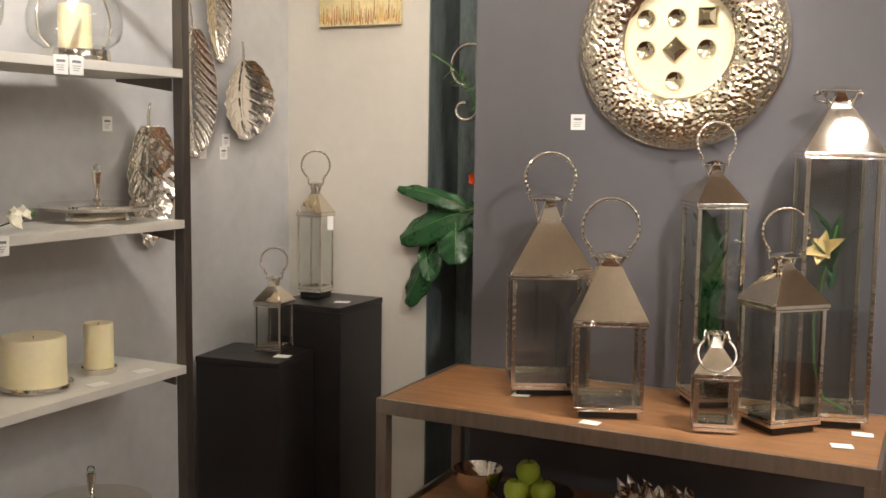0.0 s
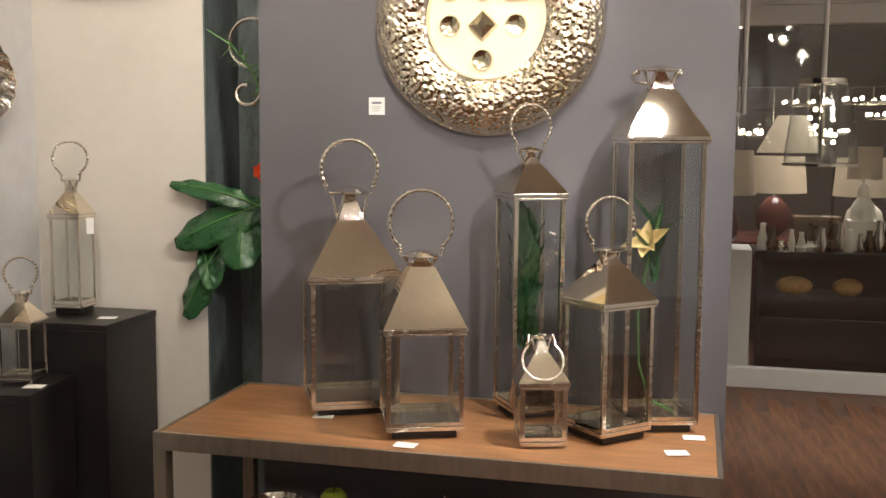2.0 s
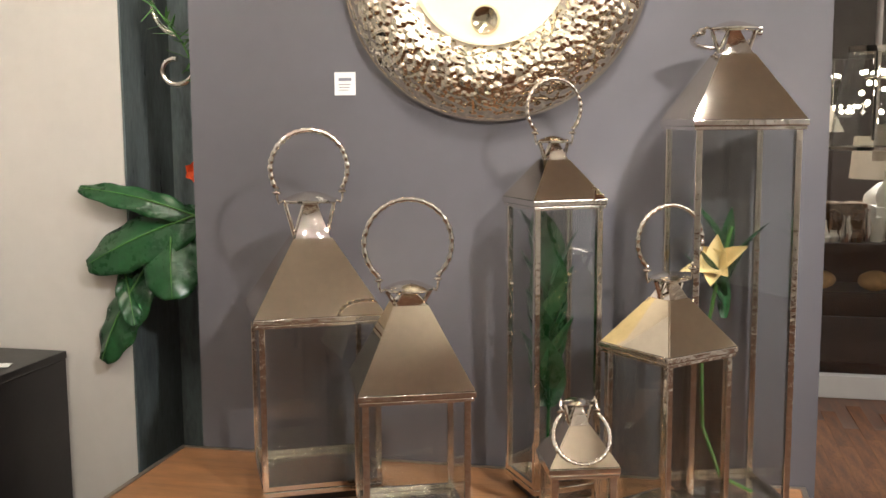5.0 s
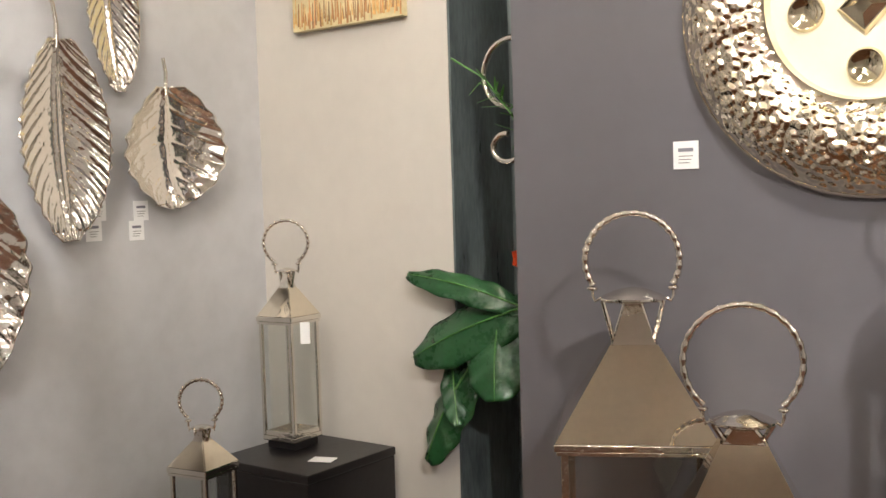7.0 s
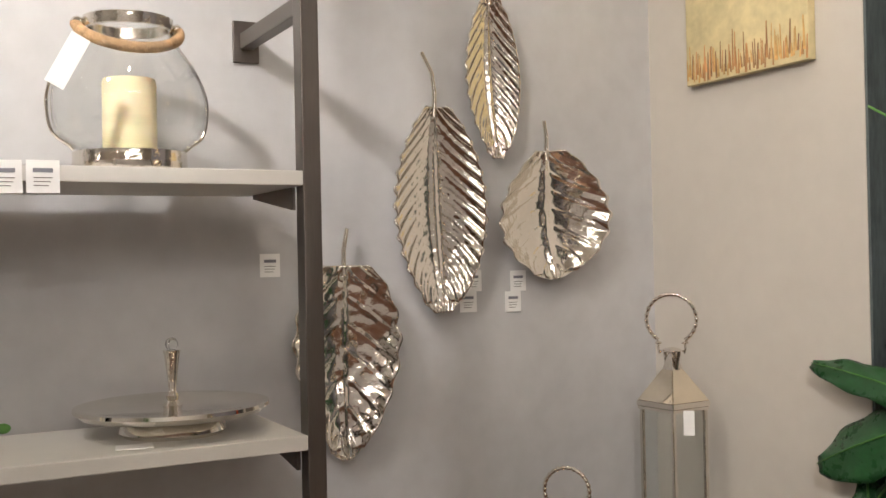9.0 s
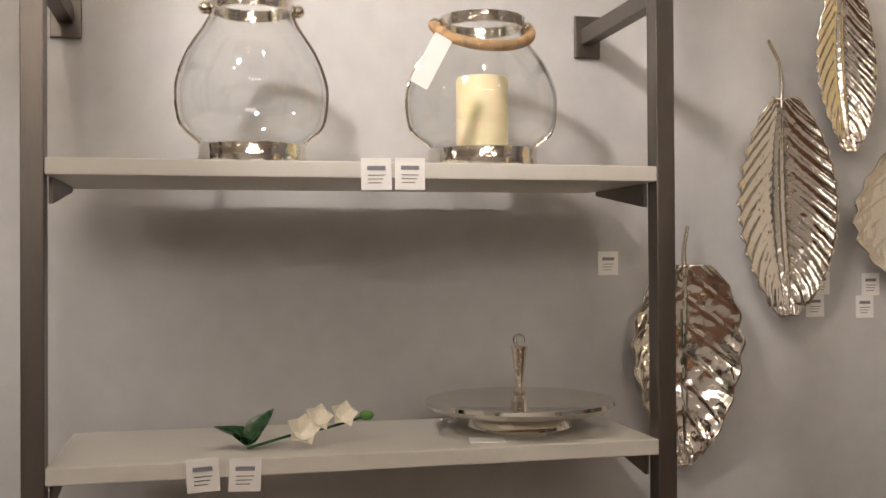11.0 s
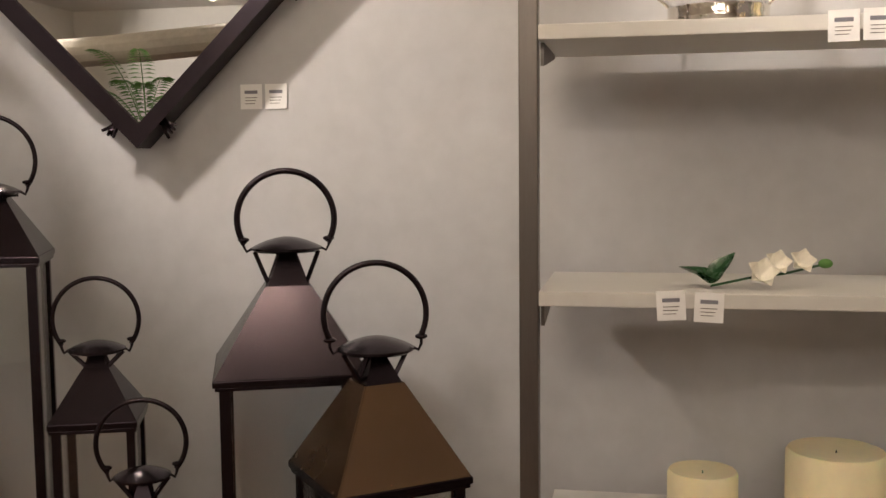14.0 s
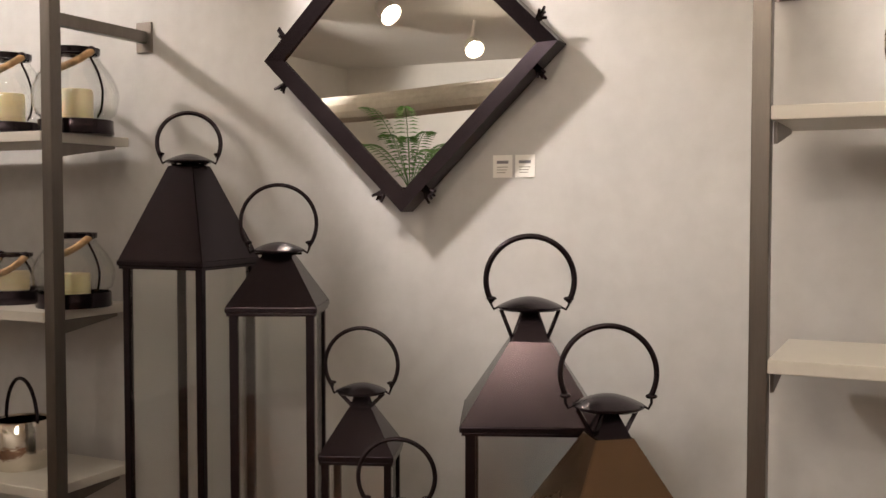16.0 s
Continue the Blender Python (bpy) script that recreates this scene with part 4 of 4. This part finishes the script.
# ---- pendants and the neighbouring shop ----
def pendant(x, y, z, label, glass=True):
    t = thing("pendant_lamp", label, "pendant lamp", pose(x, y, z), "pendant lamps")
    part("rod", tube([(0, 0, 0.36), (0, 0, CEIL - z)], 0.012), WHITE, t)
    if glass:
        pr = [(0.155, 0.0), (0.150, 0.08), (0.135, 0.2), (0.105, 0.36)]
        part("glass_shade", lathe(pr + [(q - 0.004, zz) for q, zz in reversed(pr)], 40, True), PANE, t, smooth=True)
        part("rim", lathe([(0.15, -0.004), (0.16, -0.004), (0.16, 0.008), (0.15, 0.008)], 40, True), CHROME, t, smooth=True)
        part("collar", lathe([(0, 0.345), (0.105, 0.35), (0.105, 0.372), (0, 0.376)], 32), CHROME, t, smooth=True)
        part("lamp_holder", tube([(0, 0, 0.35), (0, 0, 0.03)], 0.012), CHROME, t)
        for k in range(6):
            part("bulb", ball(0.010, (0.05 * math.cos(k), 0.05 * math.sin(k), 0.10 + 0.035 * k)), SMALLBULB, t)
    else:
        part("hook", tube([(0, 0, 0.36), (0, 0, 0.0), (-0.04, 0, 0.0)], 0.010), WHITE, t)


pendant(2.635, 1.8, 1.478, "clear glass bell pendant lamp with nickel trim")
pendant(2.305, 1.8, 1.70, "thin white hanging rod with a hook", False)

cab = thing("white_plinth", "white painted display plinth in the next shop", "plinth", pose(2.29, 4.3, 0))
part("body", box((-0.22, -0.2, 0), (0.20, 0.2, 0.86), 0.004), WHITE, cab)
con = thing("console_table", "dark lacquered console table with an open shelf", "table", pose(3.03, 4.4, 0))
part("top", box((-0.52, -0.25, 0.80), (0.52, 0.25, 0.85), 0.004), BLACKWOOD, con)
part("back_panel", box((-0.48, 0.20, 0.12), (0.48, 0.22, 0.7998)), BLACKWOOD, con)
for sx in (-0.50, 0.47):
    part("side_panel", box((sx, -0.22, 0.0), (sx + 0.03, 0.22, 0.7998), 0.003), BLACKWOOD, con)
part("shelf_board", box((-0.469, -0.21, 0.52), (0.469, 0.198, 0.55), 0.002), BLACKWOOD, con)
part("lower_front", box((-0.469, -0.22, 0.12), (0.469, -0.195, 0.40), 0.003), BLACKWOOD, con)
part("foot_rail", box((-0.469, -0.20, 0.0), (0.469, 0.19, 0.1198)), BRONZE, con)
for cx, cw in ((2.78, 0.12), (3.12, 0.10)):
    tagged(part("cushion", ball(1.0, (0, 0, 0.062), (cw, 0.07, 0.062)), GOLDCLOTH, at=pose(cx, 4.27, 0.55), smooth=True), "gold patterned cushion on the console shelf", "cushion", "console cushions")
for name, label, x, y, w, h, m in (("gift_box", "brown patterned box on the console", 2.93, 4.50, 0.15, 0.22, COPPER), ("white_box", "white box under a lamp on the console", 3.24, 4.47, 0.11, 0.20, PETAL)):
    bx = thing(name, label, "box", pose(x, y, 0.85))
    part("body", box((-w, -0.1, 0), (w, 0.1, h * 0.75), 0.003), m, bx)
    part("lid", box((-w - 0.003, -0.103, h * 0.7502), (w + 0.003, 0.103, h), 0.003), m, bx)


def table_lamp(x, y, z, shade, r, label):
    t = thing("table_lamp", label, "table lamp", pose(x, y, z), "table lamps")
    part("foot", lathe([(0, 0), (0.07, 0), (0.13, 0.06), (0.15, 0.14), (0.13, 0.24), (0.06, 0.31), (0.03, 0.33), (0, 0.33)], 28), CERAMIC if shade else PETAL, t, smooth=True)
    part("stem", tube([(0, 0, 0.33), (0, 0, 0.42)], 0.01), CHROME, t)
    part("shade", lathe([(r, 0.36), (r * 0.9, 0.66), (r * 0.89, 0.66), (r * 0.985, 0.36)], 36, True), LAMPSHADE, t, smooth=True)


table_lamp(2.26, 4.3, 0.86, True, 0.25, "maroon ceramic table lamp with a linen drum shade")
table_lamp(3.40, 5.6, 0.80, False, 0.24, "cream ceramic table lamp with a linen shade")
small = thing("table_lamp", "white gourd shaped table lamp on a box", "table lamp", pose(3.22, 4.46, 1.05), "table lamps")
part("foot", lathe([(0, 0), (0.07, 0), (0.085, 0.05), (0.07, 0.11), (0.035, 0.16), (0.042, 0.20), (0.02, 0.25), (0, 0.25)], 28), PETAL, small, smooth=True)
part("stem", tube([(0, 0, 0.25), (0, 0, 0.36)], 0.008), CHROME, small)
part("shade", lathe([(0.115, 0.28), (0.105, 0.50), (0.103, 0.50), (0.113, 0.28)], 36, True), LAMPSHADE, small, smooth=True)
cone = thing("hanging_shade", "wide conical linen shade hanging from a rod", "pendant lamp", pose(2.78, 5.0, 1.50), "pendant lamps")
part("shade", lathe([(0.24, 0.0), (0.10, 0.27), (0.098, 0.27), (0.237, 0.0)], 36, True), LAMPSHADE, cone, smooth=True)
part("spider", box((-0.10, -0.006, 0.255), (0.10, 0.006, 0.265)), CHROME, cone)
part("rod", tube([(0, 0, 0.26), (0, 0, CEIL - 1.5)], 0.006), CHROME, cone)
table_lamp(2.75, 6.0, 0.80, True, 0.26, "dark table lamp with a wide linen shade")
side = thing("long_sideboard", "long dark wooden sideboard crowded with lamps", "sideboard", pose(3.2, 5.9, 0))
part("body", box((-1.6, -0.55, 0.08), (1.8, 0.45, 0.80), 0.005), CERAMIC, side)
part("plinth", box((-1.5, -0.5, 0), (1.7, 0.4, 0.0798)), BLACKWOOD, side)
rng = random.Random(12)
for k in range(22):
    x, y = 2.56 + 0.93 * (k % 15) / 15, rng.uniform(4.18, 4.34)
    v = thing("vase", rng.choice(["small polished nickel vase on the console", "small brown glass vase on the console", "small white ceramic vase on the console"]), "vase", pose(x, y, 0.85), "console vases")
    r, h = rng.uniform(0.022, 0.045), rng.uniform(0.06, 0.22)
    part("vase_body", lathe([(0, 0), (r * 0.7, 0), (r, h * 0.4), (r * 0.5, h * 0.8), (r * 0.6, h), (0, h * 0.98)], 18), {"p": CHROME, "b": COPPER, "w": PETAL}[v["label"].split()[1][0] if v["label"].split()[1][0] in "pbw" else "p"], v, smooth=True)
for k in range(7):
    x, y, z = rng.uniform(2.2, 3.7), rng.uniform(5.0, 7.5), rng.uniform(1.55, 1.95)
    ch = thing("chandelier", "small crystal chandelier with glowing bulbs", "chandelier", pose(x, y, z), "chandeliers")
    part("rod", tube([(0, 0, 0), (0, 0, CEIL - z)], 0.006), CHROME, ch)
    part("ring", lathe([(0.20, 0), (0.22, 0), (0.22, 0.02), (0.20, 0.02)], 24, True), CHROME, ch)
    for j in range(9):
        part("bulb", ball(0.017, (0.21 * math.cos(j * 0.698), 0.21 * math.sin(j * 0.698), 0.04), u=10, v=6), SMALLBULB, ch)

# ---- floor planks in the passage before the shopfront ----
PLANK = mat("plank_wood", (0.22, 0.090, 0.033), 0.70, vary=0.5, scale=3, stretch=(9, 1.2, 1), bump=0.12, bump_scale=40)
_nt = PLANK.node_tree
_info, _hsv = _nt.nodes.new("ShaderNodeObjectInfo"), _nt.nodes.new("ShaderNodeHueSaturation")
_range = _nt.nodes.new("ShaderNodeMapRange")
_range.inputs[3].default_value, _range.inputs[4].default_value = 0.85, 1.18
_bsdf = _nt.nodes["Principled BSDF"]
_from = _bsdf.inputs["Base Color"].links[0].from_socket
_nt.links.new(_info.outputs["Random"], _range.inputs[0])
_nt.links.new(_range.outputs[0], _hsv.inputs["Value"])
_nt.links.new(_from, _hsv.inputs["Color"])
_nt.links.new(_hsv.outputs[0], _bsdf.inputs["Base Color"])
floor_ob = bpy.data.objects["floor"]
plank_mesh = None
for i in range(26):
    for k in range(6):
        x, y = 2.2 + 0.075 * i, 0.2 + 0.62 * k + (0.31 if i % 2 else 0.0) - (0.13 if i % 3 else 0.0)
        if y + 0.617 > 3.77:
            continue
        if plank_mesh is None:
            first = part("plank", box((0.0003, 0.0003, 0.0), (0.0747, 0.6197, 0.004), 0.0005), PLANK, floor_ob, at=pose(x, y, 0.0005))
            plank_mesh = first.data
        else:
            ob = new("plank", plank_mesh)
            ob.parent = floor_ob
            ob.matrix_basis = pose(x, y, 0.0005)
